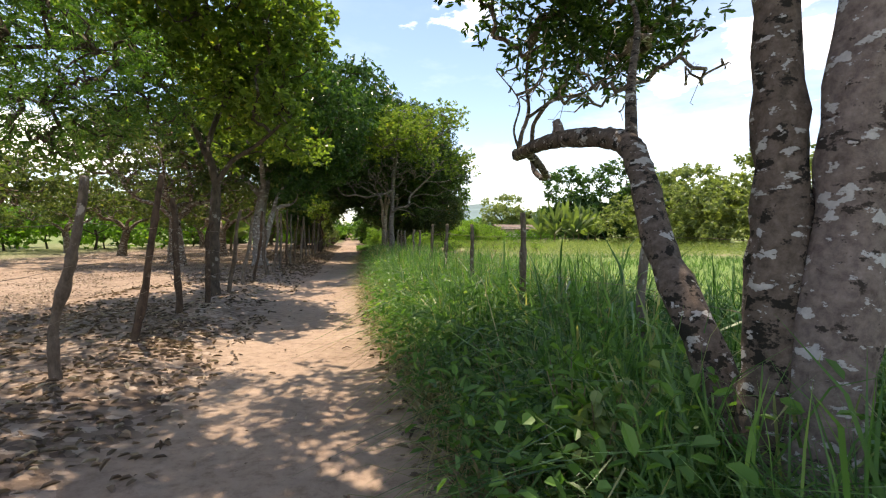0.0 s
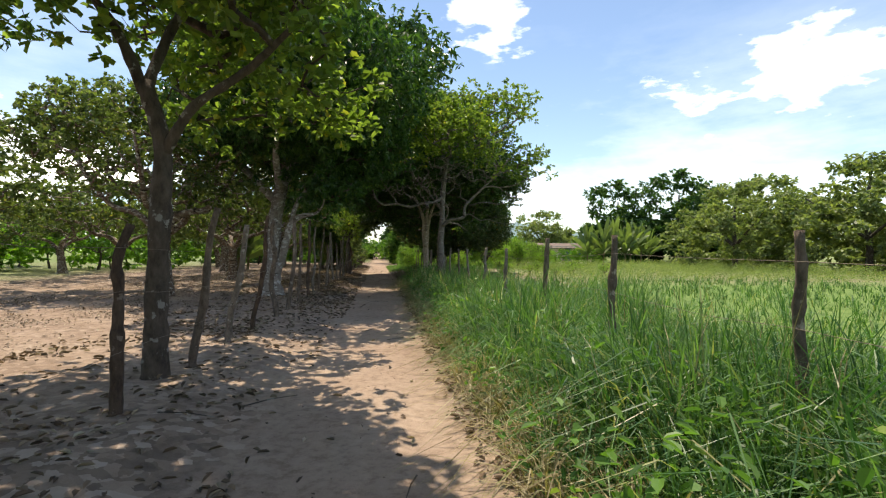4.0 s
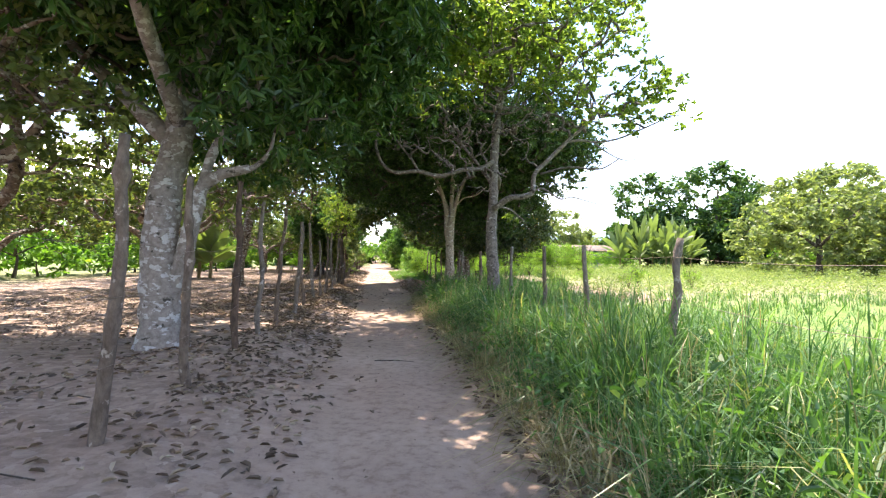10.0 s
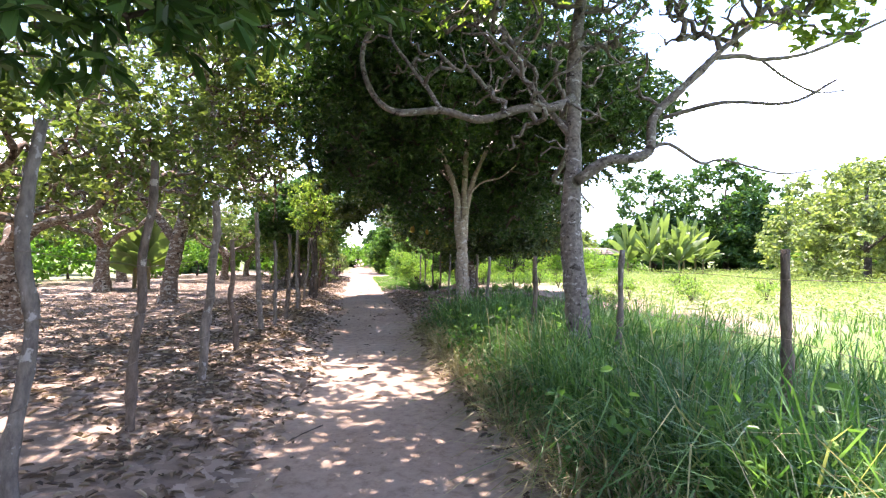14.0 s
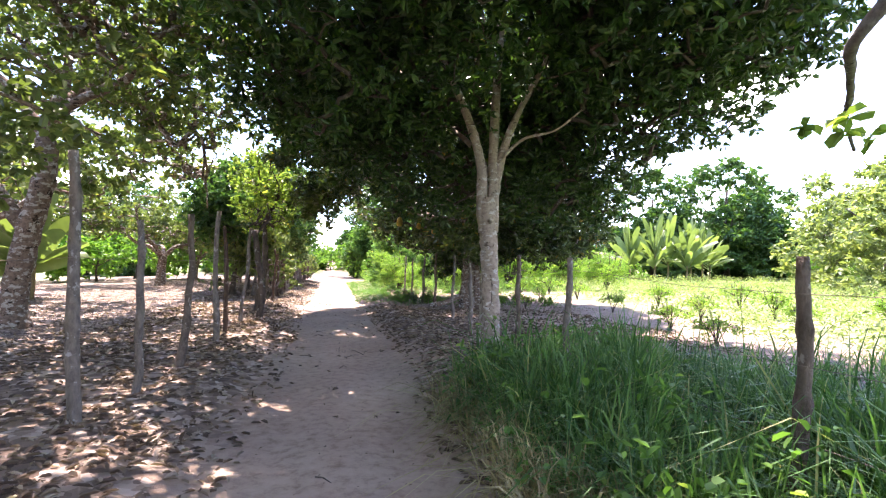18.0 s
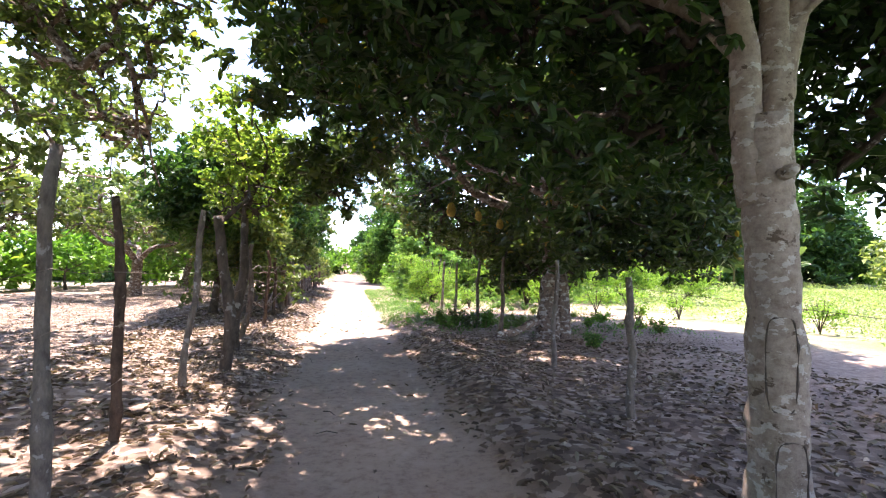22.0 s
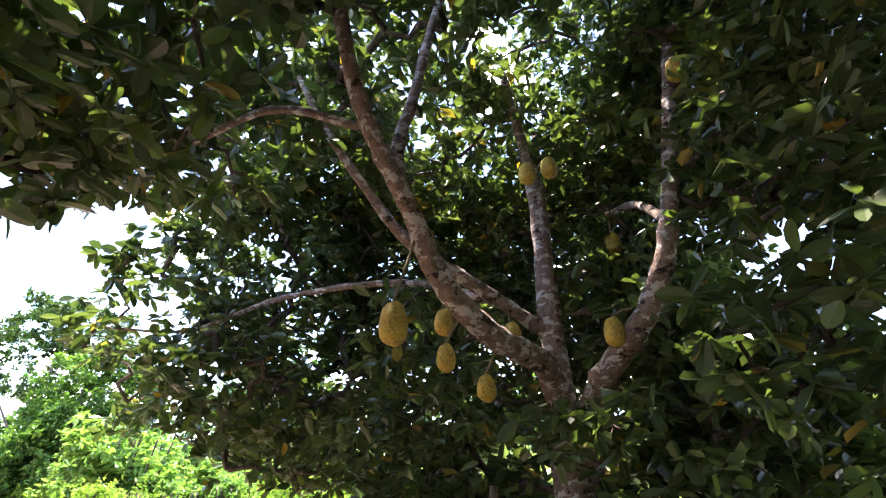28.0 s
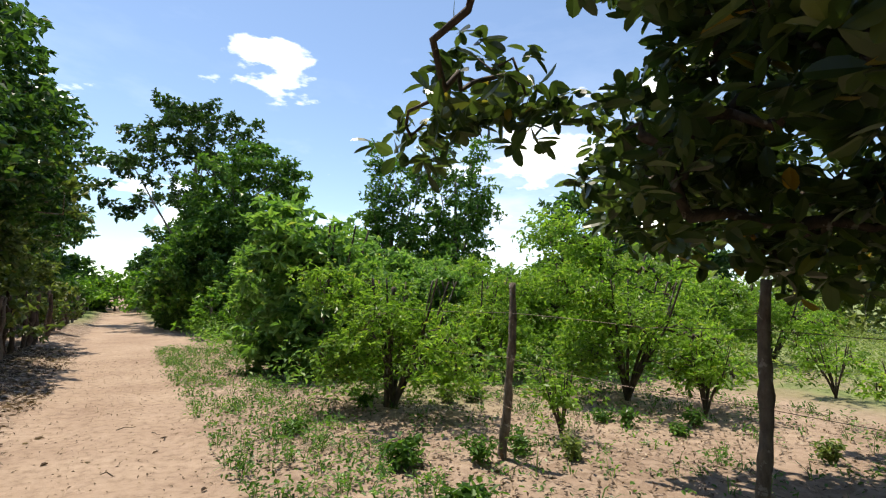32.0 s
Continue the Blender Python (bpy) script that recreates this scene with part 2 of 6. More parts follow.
DENSE_GREEN = leaf_material("undergrowth_leaf", (0.05, 0.13, 0.035), (0.14, 0.28, 0.07), (0.3, 0.4, 0.12), 0.4, 0.4, 0.05, 1.2)
THICKET_LEAF = leaf_material("thicket_leaf", (0.05, 0.13, 0.03), (0.15, 0.3, 0.065), (0.26, 0.38, 0.09), 0.42, 0.35)
LITTER = leaf_material("dead_leaf", (0.085, 0.056, 0.042), (0.3, 0.215, 0.163), (0.5, 0.42, 0.35), 0.7, 0.1, 0.2)


def plain(name, colour, rough=0.6, metal=0.0, scale=20.0, vary=0.25):
    m, n, l, p = shader(name)
    t = tex(n, l, scale, 5)
    r = ramp(n, [(0.3, tuple(c * (1 - vary) for c in colour)), (0.7, tuple(min(1, c * (1 + vary)) for c in colour))])
    l.new(t.outputs["Fac"], r.inputs[0])
    l.new(r.outputs[0], p.inputs["Base Color"])
    p.inputs["Roughness"].default_value, p.inputs["Metallic"].default_value = rough, metal
    bump(n, l, p, t.outputs["Fac"], 0.4, 0.01)
    return m


WIRE = plain("rusty_wire", (0.20, 0.16, 0.13), 0.6, 0.7)


def ground_material():
    m, n, l, p = shader("sandy_earth")
    a, b, c = tex(n, l, 0.55, 4), tex(n, l, 9.0, 8, 0.7), tex(n, l, 90.0, 3, 0.7)
    soil = ramp(n, [(0.3, (0.30, 0.218, 0.165)), (0.7, (0.42, 0.325, 0.25))])
    l.new(a.outputs["Fac"], soil.inputs[0])
    fine = ramp(n, [(0.3, (0.62, 0.59, 0.56)), (0.5, (0.98, 0.97, 0.96)), (0.7, (1.14, 1.14, 1.14))])
    l.new(b.outputs["Fac"], fine.inputs[0])
    sand = mix(n, l, 1.0, soil.outputs[0], fine.outputs[0], "MULTIPLY")
    cells = tex(n, l, 13.0, kind="ShaderNodeTexVoronoi")
    warp = mix(n, l, 0.12, n.new("ShaderNodeTexCoord").outputs["Object"], tex(n, l, 8.0, 3).outputs["Color"])
    l.new(warp.outputs[0], cells.inputs["Vector"])
    split = n.new("ShaderNodeSeparateColor")
    l.new(cells.outputs["Color"], split.inputs[0])
    litter = ramp(n, [(0.0, (0.065, 0.046, 0.036)), (0.45, (0.18, 0.13, 0.098)), (0.8, (0.32, 0.245, 0.19)), (1.0, (0.46, 0.38, 0.315))])
    l.new(split.outputs[0], litter.inputs[0])
    grass = ramp(n, [(0.35, (0.09, 0.155, 0.042)), (0.65, (0.185, 0.265, 0.08))])
    l.new(tex(n, l, 3.0, 8, 0.75).outputs["Fac"], grass.inputs[0])
    a1, a2 = n.new("ShaderNodeAttribute"), n.new("ShaderNodeAttribute")
    a1.attribute_name, a2.attribute_name = "litter", "green"
    m1 = mix(n, l, a1.outputs["Fac"], sand.outputs[0], litter.outputs[0])
    m2 = mix(n, l, a2.outputs["Fac"], m1.outputs[0], grass.outputs[0])
    l.new(m2.outputs[0], p.inputs["Base Color"])
    p.inputs["Roughness"].default_value = 0.95
    p.inputs["Specular IOR Level"].default_value = 0.1
    h = mix(n, l, 0.35, b.outputs["Fac"], c.outputs["Fac"])
    bump(n, l, p, h.outputs[0], 0.8, 0.035)
    return m


EARTH = ground_material()

# ---- the plan: the track's middle line and the lie of the land ----
TRACK = ((-40, 6.5), (-8, 1.35), (0, -0.35), (4.4, -1.25), (8.7, -2.25), (12.3, -2.9), (16.7, -3.6), (25, -5.1), (31.5, -6.2),
         (40, -7.85), (46, -8.95), (61, -11.6), (90, -16.8), (160, -32), (600, -125))
TRACK_Y, TRACK_X = np.array([a for a, _ in TRACK], float), np.array([b for _, b in TRACK], float)


def middle(y):
    return np.interp(y, TRACK_Y, TRACK_X)


def step(v, a, b):
    t = np.clip((v - a) / (b - a), 0, 1)
    return t * t * (3 - 2 * t)


def wavy(x, y):
    return (np.sin(x * 1.7 + 0.6 * np.sin(y * 1.1)) * np.sin(y * 1.3 + 0.8 * np.sin(x * 0.9)) * 0.5
            + np.sin(x * 4.1 + y * 1.9) * np.sin(y * 3.7 - x * 1.3) * 0.3 + np.sin(x * 9.3 - y * 5.1) * np.sin(y * 8.3 + x * 3.3) * 0.2)


def height(x, y):
    x, y = np.asarray(x, float), np.asarray(y, float)
    u = x - middle(y)
    w = wavy(x, y)
    h = 0.14 * step(-u, 0.95, 2.0) + 0.05 * step(-u, 2.0, 6.0)
    rut = np.exp(-((u + 0.55) / 0.22) ** 2) + np.exp(-((u - 0.5) / 0.22) ** 2)
    h -= 0.025 * rut
    bank = step(y, 27.5, 31) * (1 - step(y, 44, 48))
    h += step(u, 0.85, 2.0) * 0.06 + 0.12 * bank * np.exp(-((u - 1.6) / 0.5) ** 2) - 0.04 * bank * step(u, 2.2, 3.2) * (1 - step(u, 7, 12))
    h += w * (0.012 + 0.045 * step(np.abs(u), 0.8, 1.6))
    far = np.hypot(x + 5, y - 25)
    h += 2.2 * step(far, 45, 130) + 6 * step(far, 130, 420)
    return h


def on(x, y):
    return float(height(x, y))


# ---- mesh helpers ----
def mesh_of(name, verts, faces, materials, smooth=True):
    me = bpy.data.meshes.new(name)
    v, f = np.asarray(verts, np.float32), [np.asarray(k, np.int32) for k in (faces if isinstance(faces, list) else [faces])]
    f = [k for k in f if len(k)]
    me.vertices.add(len(v))
    me.vertices.foreach_set("co", v.ravel())
    sizes = np.concatenate([np.full(len(k), k.shape[1], np.int32) for k in f])
    loops = np.concatenate([k.ravel() for k in f])
    me.loops.add(len(loops))
    me.loops.foreach_set("vertex_index", loops)
    me.polygons.add(len(sizes))
    me.polygons.foreach_set("loop_start", np.concatenate([[0], np.cumsum(sizes)[:-1]]).astype(np.int32))
    me.polygons.foreach_set("use_smooth", np.full(len(sizes), smooth))
    for m in materials if isinstance(materials, (list, tuple)) else [materials]:
        me.materials.append(m)
    me.update(calc_edges=True)
    me.validate()
    return me


def piece(name, me, parent=None, label="", at=None):
    ob = new(name, me)
    if parent:
        ob.parent = parent
    if at is not None:
        ob.matrix_basis = at
    return tagged(ob, label)


def thing(name, x, y, z, label, category, group="", kind=""):
    ob = new(name)
    ob.location = (x, y, z)
    return tagged(ob, label, category, group, kind)


def frames_along(pts):
    pts = np.asarray(pts, float)
    t = np.gradient(pts, axis=0)
    t /= np.linalg.norm(t, axis=1)[:, None] + 1e-9
    ref = np.array([0.31, 0.95, 0.05])
    a = np.cross(t, ref)
    a /= np.linalg.norm(a, axis=1)[:, None] + 1e-9
    return pts, t, a, np.cross(t, a)


def tube_arrays(pts, radii, sides=8, rough=0.0, rng=None):
    pts, t, a, b = frames_along(pts)
    n = len(pts)
    ang = np.linspace(0, 2 * np.pi, sides, endpoint=False)
    r = np.asarray(radii, float)[:, None] * np.ones((1, sides))
    if rough and rng is not None:
        r = r * (1 + rough * rng.normal(size=(n, sides)))
    ring = pts[:, None] + r[:, :, None] * (np.cos(ang)[None, :, None] * a[:, None] + np.sin(ang)[None, :, None] * b[:, None])
    v = np.concatenate([ring.reshape(-1, 3), pts[:1], pts[-1:]])
    i, j = np.meshgrid(np.arange(n - 1), np.arange(sides), indexing="ij")
    k = (j + 1) % sides
    quads = np.stack([i * sides + j, i * sides + k, (i + 1) * sides + k, (i + 1) * sides + j], -1).reshape(-1, 4)
    jj = np.arange(sides)
    kk = (jj + 1) % sides
    caps = np.concatenate([np.stack([np.full(sides, n * sides), kk, jj], -1),
                           np.stack([np.full(sides, n * sides + 1), (n - 1) * sides + jj, (n - 1) * sides + kk], -1)])
    return v, quads, caps


def smooth_line(pts, per=5):
    pts = np.asarray(pts, float)
    if len(pts) < 3:
        s = np.linspace(0, 1, per + 1)[:, None]
        return pts[0] * (1 - s) + pts[-1] * s
    p = np.vstack([2 * pts[0] - pts[1], pts, 2 * pts[-1] - pts[-2]])
    out = []
    for i in range(1, len(p) - 2):
        for s in np.arange(per) / per:
            out.append(0.5 * (2 * p[i] + (p[i + 1] - p[i - 1]) * s + (2 * p[i - 1] - 5 * p[i] + 4 * p[i + 1] - p[i + 2]) * s * s
                              + (3 * p[i] - p[i - 1] - 3 * p[i + 1] + p[i + 2]) * s ** 3))
    return np.array(out + [pts[-1]])


def joined(parts):
    vs, qs, ts, base = [], [], [], 0
    for v, q, t in parts:
        vs.append(v)
        qs.append(q + base)
        ts.append(t + base)
        base += len(v)
    return np.concatenate(vs), [np.concatenate(qs), np.concatenate(ts)]


def tube_mesh(name, pts, r0, r1, material, sides=9, rng=None, rough=0.05, per=5, flare=0.0, power=1.0):
    line = smooth_line(pts, per)
    s = np.linspace(0, 1, len(line))
    rad = r0 + (r1 - r0) * s ** power
    if flare:
        rad = rad * (1 + flare * np.exp(-s * len(pts) * 2.2))
    if rng is not None:
        rad = rad * (1 + 0.05 * rng.normal(size=len(line)))
    v, q, t = tube_arrays(line, rad, sides, rough, rng)
    return mesh_of(name, v, [q, t], material)


def leaf_arrays(centres, length, width, rng, droop=0.0, up=0.3, widest=0.5, fold=0.25, spread=0.35, kite=False, fine=False, tilt=0.6):
    """Folded leaves, each one an island of its own, at the given places; kites are the plainer leaves of far crowns."""
    n = len(centres)
    d = rng.normal(size=(n, 3))
    d[:, 2] = d[:, 2] * tilt - droop
    d /= np.linalg.norm(d, axis=1)[:, None]
    nrm = rng.normal(size=(n, 3)) * 0.8
    nrm[:, 2] += up * 3
    side = np.cross(d, nrm)
    side /= np.linalg.norm(side, axis=1)[:, None] + 1e-9
    nrm = np.cross(side, d)
    L = (length * (1 + spread * (rng.random(n) - 0.5) * 2))[:, None]
    W = (width * (1 + spread * (rng.random(n) - 0.5) * 2))[:, None]
    c = np.asarray(centres, float)
    lift = nrm * W * fold
    bend = nrm * L * -0.12
    if kite:
        v = np.stack([c, c + d * L * widest + side * W * 0.5 + lift, c + d * L + bend, c + d * L * widest - side * W * 0.5 + lift], 1).reshape(-1, 3)
        return v, np.arange(n)[:, None] * 4 + [0, 1, 2, 3]
    if fine:
        mid = [c + d * L * k + bend * k * k for k in (0.0, 0.3, 0.65, 1.0)]
        rows = [(0.12, 0.2), (0.38, 0.47), (0.68, 0.5), (0.9, 0.3)]
        sides = [[c + d * L * k + bend * k * k + lift * h + side * W * h * sg for k, h in rows] for sg in (1, -1)]
        v = np.stack(mid + sides[0] + sides[1], 1).reshape(-1, 3)
        i = np.arange(n)[:, None] * 12
        return v, np.concatenate([i + f for f in ([0, 1, 5, 4], [1, 2, 6, 5], [2, 3, 7, 6], [0, 8, 9, 1], [1, 9, 10, 2], [2, 10, 11, 3])])
    a, b = max(widest - 0.24, 0.08), min(widest + 0.24, 0.94)
    v = np.stack([c, c + d * L * a + side * W * 0.42 + lift, c + d * L * b + side * W * 0.45 + lift + bend * 0.4, c + d * L + bend,
                  c + d * L * b - side * W * 0.45 + lift + bend * 0.4, c + d * L * a - side * W * 0.42 + lift], 1).reshape(-1, 3)
    i = np.arange(n)[:, None] * 6
    return v, np.concatenate([i + [0, 1, 2, 3], i + [0, 3, 4, 5]])


def crown_points(blobs, n, rng, hollow=0.45):
    """Places in a crown made of lobes (x, y, z, rx, ry, rz), thicker towards the outside."""
    vol = np.array([b[3] * b[4] * b[5] for b in blobs]) ** 0.8
    which = rng.choice(len(blobs), n, p=vol / vol.sum())
    b = np.array(blobs, float)[which]
    d = rng.normal(size=(n, 3))
    d /= np.linalg.norm(d, axis=1)[:, None]
    r = hollow + (1 - hollow) * rng.random(n) ** 0.6
    return b[:, :3] + d * r[:, None] * b[:, 3:]


def grow(stems, targets, rng, reach=2.5):
    """Twigs from the nearest point of the stems, or of a twig already grown, to each target: lines and their weights."""
    nodes = np.concatenate([smooth_line(s, 5)[3:] for s in stems])
    parent, order = [-1] * len(nodes), np.argsort(np.min(np.linalg.norm(targets[:, None] - nodes[None, ::2], axis=2), axis=1))
    pos, lines = [p for p in nodes], []
    arr = np.zeros((len(nodes) + len(targets) * 3, 3))
    arr[:len(nodes)] = nodes
    weight = np.zeros(len(arr))
    par = np.full(len(arr), -1)
    count = len(nodes)
    for k in order:
        tgt = targets[k]
        dd = np.linalg.norm(arr[:count] - tgt, axis=1) + 0.6 * np.maximum(0, arr[:count, 2] - tgt[2])
        i = int(np.argmin(dd))
        a = arr[i]
        mid1 = a + (tgt - a) * 0.35 + rng.normal(size=3) * 0.10 * np.linalg.norm(tgt - a) + [0, 0, 0.05]
        mid2 = a + (tgt - a) * 0.7 + rng.normal(size=3) * 0.09 * np.linalg.norm(tgt - a)
        arr[count], arr[count + 1], arr[count + 2] = mid1, mid2, tgt
        par[count], par[count + 1], par[count + 2] = i, count, count + 1
        lines.append((i, count, count + 1, count + 2))
        count += 3
        j = i
        while j >= 0:
            weight[j] += 1
            j = par[j]
    return arr, lines, weight


def twig_mesh(name, arr, lines, weight, material, thin=0.004, gain=0.0065, sides=5, thick=0.06):
    parts = []
    for ids in lines:
        ids = list(ids)
        r = np.minimum(thin + gain * np.sqrt(np.maximum(weight[ids], 0)), thick)
        r[0] = r[1] * 1.15
        parts.append(tube_arrays(arr[ids], r, sides))
    v, f = joined(parts)
    return mesh_of(name, v, f, material)


def tree(name, label, stems, blobs, clumps, per_clump, leaf, bark, leaf_mat, seed, clump_r=0.32, category="tree", hollow=0.45, droop=0.2, up=0.3,
         widest=0.5, sides=10, thick=0.06, gain=0.0065, group="", twig_bark=None, bare=(), far=False, plain_above=99.0, fine_west_of=None):
    """bare: lobes filled with leafless twigs, and their number; stems: (part name, points, first radius, last radius); blobs: the crown's lobes; leaf: length, width."""
    rng = np.random.default_rng(seed)
    x, y, z = stems[0][1][0]
    root = thing(name, 0, 0, 0, label, category, group)
    root.location = (x, y, z)
    inv = Matrix.Translation((-x, -y, -z))
    shift = np.array([x, y, z])
    for k, (part, pts, r0, r1) in enumerate(stems):
        me = tube_mesh(part, np.asarray(pts) - shift, r0, r1, bark, sides, rng, 0.06, 6, 0.45 if k == 0 else 0.0)
        piece(part, me, root)
    targets = crown_points(blobs, clumps, rng, hollow)
    extra = crown_points(bare[0], bare[1], rng, 0.2) if bare else np.zeros((0, 3))
    arr, lines, weight = grow([s[1] for s in stems], np.concatenate([targets, extra]), rng)
    tagged(piece("twig_work", twig_mesh("twig_work", arr - shift, lines, weight, twig_bark or bark, gain=gain, sides=3 if far else 4, thick=thick), root), kind="stuff")
    n = clumps * per_clump
    if n:
        whorls = np.repeat(targets, -(-per_clump // 7), 0)
        off = rng.normal(size=whorls.shape)
        off *= (clump_r * 1.75 * rng.random(len(off)) ** 0.4 / np.linalg.norm(off, axis=1))[:, None]
        whorls = whorls + off * np.array([1, 1, 0.72])
        c = np.repeat(whorls, 7, 0) + rng.normal(size=(len(whorls) * 7, 3)) * 0.018
        c, high = c - shift, c[:, 2] > plain_above
        near = ~high & (c[:, 0] + x < fine_west_of) if fine_west_of is not None else np.zeros(len(c), bool)
        v, q = leaf_arrays(c[~high & ~near], leaf[0], leaf[1], rng, droop, up, widest, kite=far)
        sheets = [q]
        if near.any():
            v2, q2 = leaf_arrays(c[near], leaf[0], leaf[1], rng, droop, up, widest, fine=True)
            v, sheets = np.concatenate([v, v2]), sheets + [q2 + len(v)]
        if high.any():
            v2, q2 = leaf_arrays(c[high], leaf[0] * 1.1, leaf[1] * 1.4, rng, droop, up, widest, kite=True)
            v, sheets = np.concatenate([v, v2]), sheets + [q2 + len(v)]
        tagged(piece("foliage", mesh_of("foliage", v, np.concatenate(sheets), leaf_mat, False), root), kind="stuff")
    return root


# ---- ground ----
def build_ground():
    def axis(spans):
        return np.concatenate([np.arange(a, b, s) for a, b, s in spans] + [[spans[-1][1]]])
    us = axis([(-900, -200, 70), (-200, -60, 14), (-60, -20, 2.5), (-20, -7, 0.6), (-7, 7, 0.2), (7, 20, 0.6), (20, 60, 2.5), (60, 200, 14), (200, 900, 70)])
    ys = axis([(-700, -160, 60), (-160, -30, 10), (-30, -3, 1.0), (-3, 62, 0.22), (62, 100, 0.9), (100, 240, 8), (240, 1000, 60)])
    U, Y = np.meshgrid(us, ys)
    X = middle(Y) + U
    Z = height(X, Y)
    v = np.stack([X, Y, Z], -1).reshape(-1, 3)
    nx, ny = len(us), len(ys)
    i, j = np.meshgrid(np.arange(ny - 1), np.arange(nx - 1), indexing="ij")
    q = np.stack([i * nx + j, i * nx + j + 1, (i + 1) * nx + j + 1, (i + 1) * nx + j], -1).reshape(-1, 4)
    me = mesh_of("ground", v, q, EARTH)
    w, w2 = wavy(X * 1.3, Y * 1.3), wavy(X * 0.5 + 3, Y * 0.5)
    lit = step(-U + 0.28 * w, 0.95, 1.3) * np.clip(0.9 + 0.25 * w2 + 0.25 * w, 0, 1) * (0.35 + 0.65 * step(Y + 2 * w2, 19.5, 25) + (1 - step(Y, 7, 11)) * (0.3 + 0.3 * step(U + 0.4 * w, -2.6, -1.9)))
    lit = np.maximum(lit, step(U + 0.25 * w, 0.95, 1.25) * (0.92 - 0.6 * step(U + w, 4.0, 5.5)) * (1 - 0.72 * step(Y + w, 40.5, 43)) * (1 - step(Y, 52, 60)))
    grn = step(U + 0.4 * w, 1.15, 1.7) * (1 - step(Y + w, 28, 30.5))
    strip = step(Y, 29, 32) * (1 - step(Y, 60, 66))
    grn = np.maximum(grn, step(U + w + 0.6 * w2, 9.0, 11.0) * (0.8 - 0.45 * strip * step(w + 0.4 * w2, -0.2, 0.3)))
    grn = np.maximum(grn, step(U + w, 2.4, 4.0) * step(Y + 2 * w2, 49, 54) * (1 - step(Y, 66, 75)) * 0.7)
    grn = np.maximum(grn, step(U, 4.2, 6.0) * (1 - step(Y + w, 28, 30.5)) * 0.9)
    grn = np.maximum(grn, step(-U + 1.6 * w2, 14, 22) * 0.6)
    grn = np.maximum(grn, step(np.hypot(X + 5, Y - 25), 45, 60) * step(np.abs(U), 1.0, 2.0) * 0.8)
    for name, val in (("litter", lit), ("green", grn)):
        me.attributes.new(name, "FLOAT", "POINT").data.foreach_set("value", np.clip(val, 0, 1).astype(np.float32).ravel())
    tagged(new("ground", me), "pale sandy track through brown leaf litter and green pasture", "ground", kind="structure")


build_ground()


# ---- fences ----
def post_mesh(rng, h, lean, r, material, bent=1.0):
    k = 7
    s = np.linspace(0, 1, k)
    pts = np.stack([lean[0] * s + 0.05 * bent * np.cumsum(rng.normal(size=k)) * (s > 0) * 0.7, lean[1] * s + 0.045 * bent * np.cumsum(rng.normal(size=k)) * (s > 0) * 0.7, -0.12 + (h + 0.12) * s], -1)
    line = smooth_line(pts, 4)
    rad = r * (1.18 - 0.36 * np.linspace(0, 1, len(line))) * (1 + 0.08 * rng.normal(size=len(line)))
    rad = np.convolve(np.pad(rad, 1, "edge"), [0.25, 0.5, 0.25], "valid")
    for _ in range(3):
        rad[rng.integers(2, len(line) - 2)] *= 1.25
    v, q, t = tube_arrays(line, rad, 9, 0.05, rng)
    return mesh_of("post", v, [q, t], material), line


def fence(name, label, posts, wires, seed):
    rng = np.random.default_rng(seed)
    y0 = posts[0][1]
    root = thing(name, posts[0][0], y0, on(posts[0][0], y0), label, "fence")
    lines = []
    for x, y, h, lx, ly, r, mat in posts:
        me, line = post_mesh(rng, h, (lx, ly), r, mat, 0.9 if name == "stick_fence" else 0.45)
        g = np.array([x, y, on(x, y)])
        piece("post", me, root, at=Matrix.Translation(Vector(g) - root.location))
        lines.append(line + g)
    for wz in wires:
        pts = []
        for line in lines:
            i = int(np.argmin(np.abs(line[:, 2] - line[0, 2] - 0.12 - wz)))
            pts.append(line[i] + [0.045 * (1 if name == "stick_fence" else -1), 0, 0.01 * rng.normal()])
        full = []
        for a, b in zip(pts, pts[1:]):
            for s in (0, 0.33, 0.67):
                full.append(a + (b - a) * s - np.array([0, 0, 0.05 * s * (1 - s) * 4 * rng.random()]))
        full = np.array(full + [pts[-1]]) - np.array(root.location)
        v, q, t = tube_arrays(full, np.full(len(full), 0.0022), 4)
        piece("wire", mesh_of("wire", v, [q, t], WIRE), root, "thin barbed wire strand")
    return root


rng = np.random.default_rng(5)
STICKS = [(-1.2, 1.8, 0.1), (0.9, 1.8, 0.1), (2.6, 1.9, 0.1), (4.36, 1.82, 0.25), (5.86, 2.0, 0.26), (7.98, 1.86, 0.03), (9.48, 1.58, 0.19), (11.2, 1.9, 0.2), (12.6, 1.72, 0.17), (13.9, 2.0, 0.14), (15.46, 2.0, 0.03),
          (16.95, 2.15, 0.15), (18.6, 2.12, 0.1), (20.15, 2.3, 0.03), (21.7, 2.2, 0.09), (23.05, 2.25, 0.25), (24.72, 2.08, 0.09), (26.6, 1.7, 0.07), (28.5, 2.3, -0.12), (29.6, 1.82, 0.03), (30.95, 2.04, 0.04),
          (32.7, 2.2, -0.03), (33.85, 2.05, 0.06), (35.7, 2.15, 0.2), (39.3, 1.85, 0.2), (41.7, 1.8, 0.12), (43.9, 1.65, 0.08), (45.2, 1.6, 0.04)]
STICKS += [(y, 1.5 + 0.1 * rng.normal(), 0.08 * rng.normal()) for y in list(np.arange(45.9, 62, 0.72)) + list(np.arange(62, 90, 1.3))]
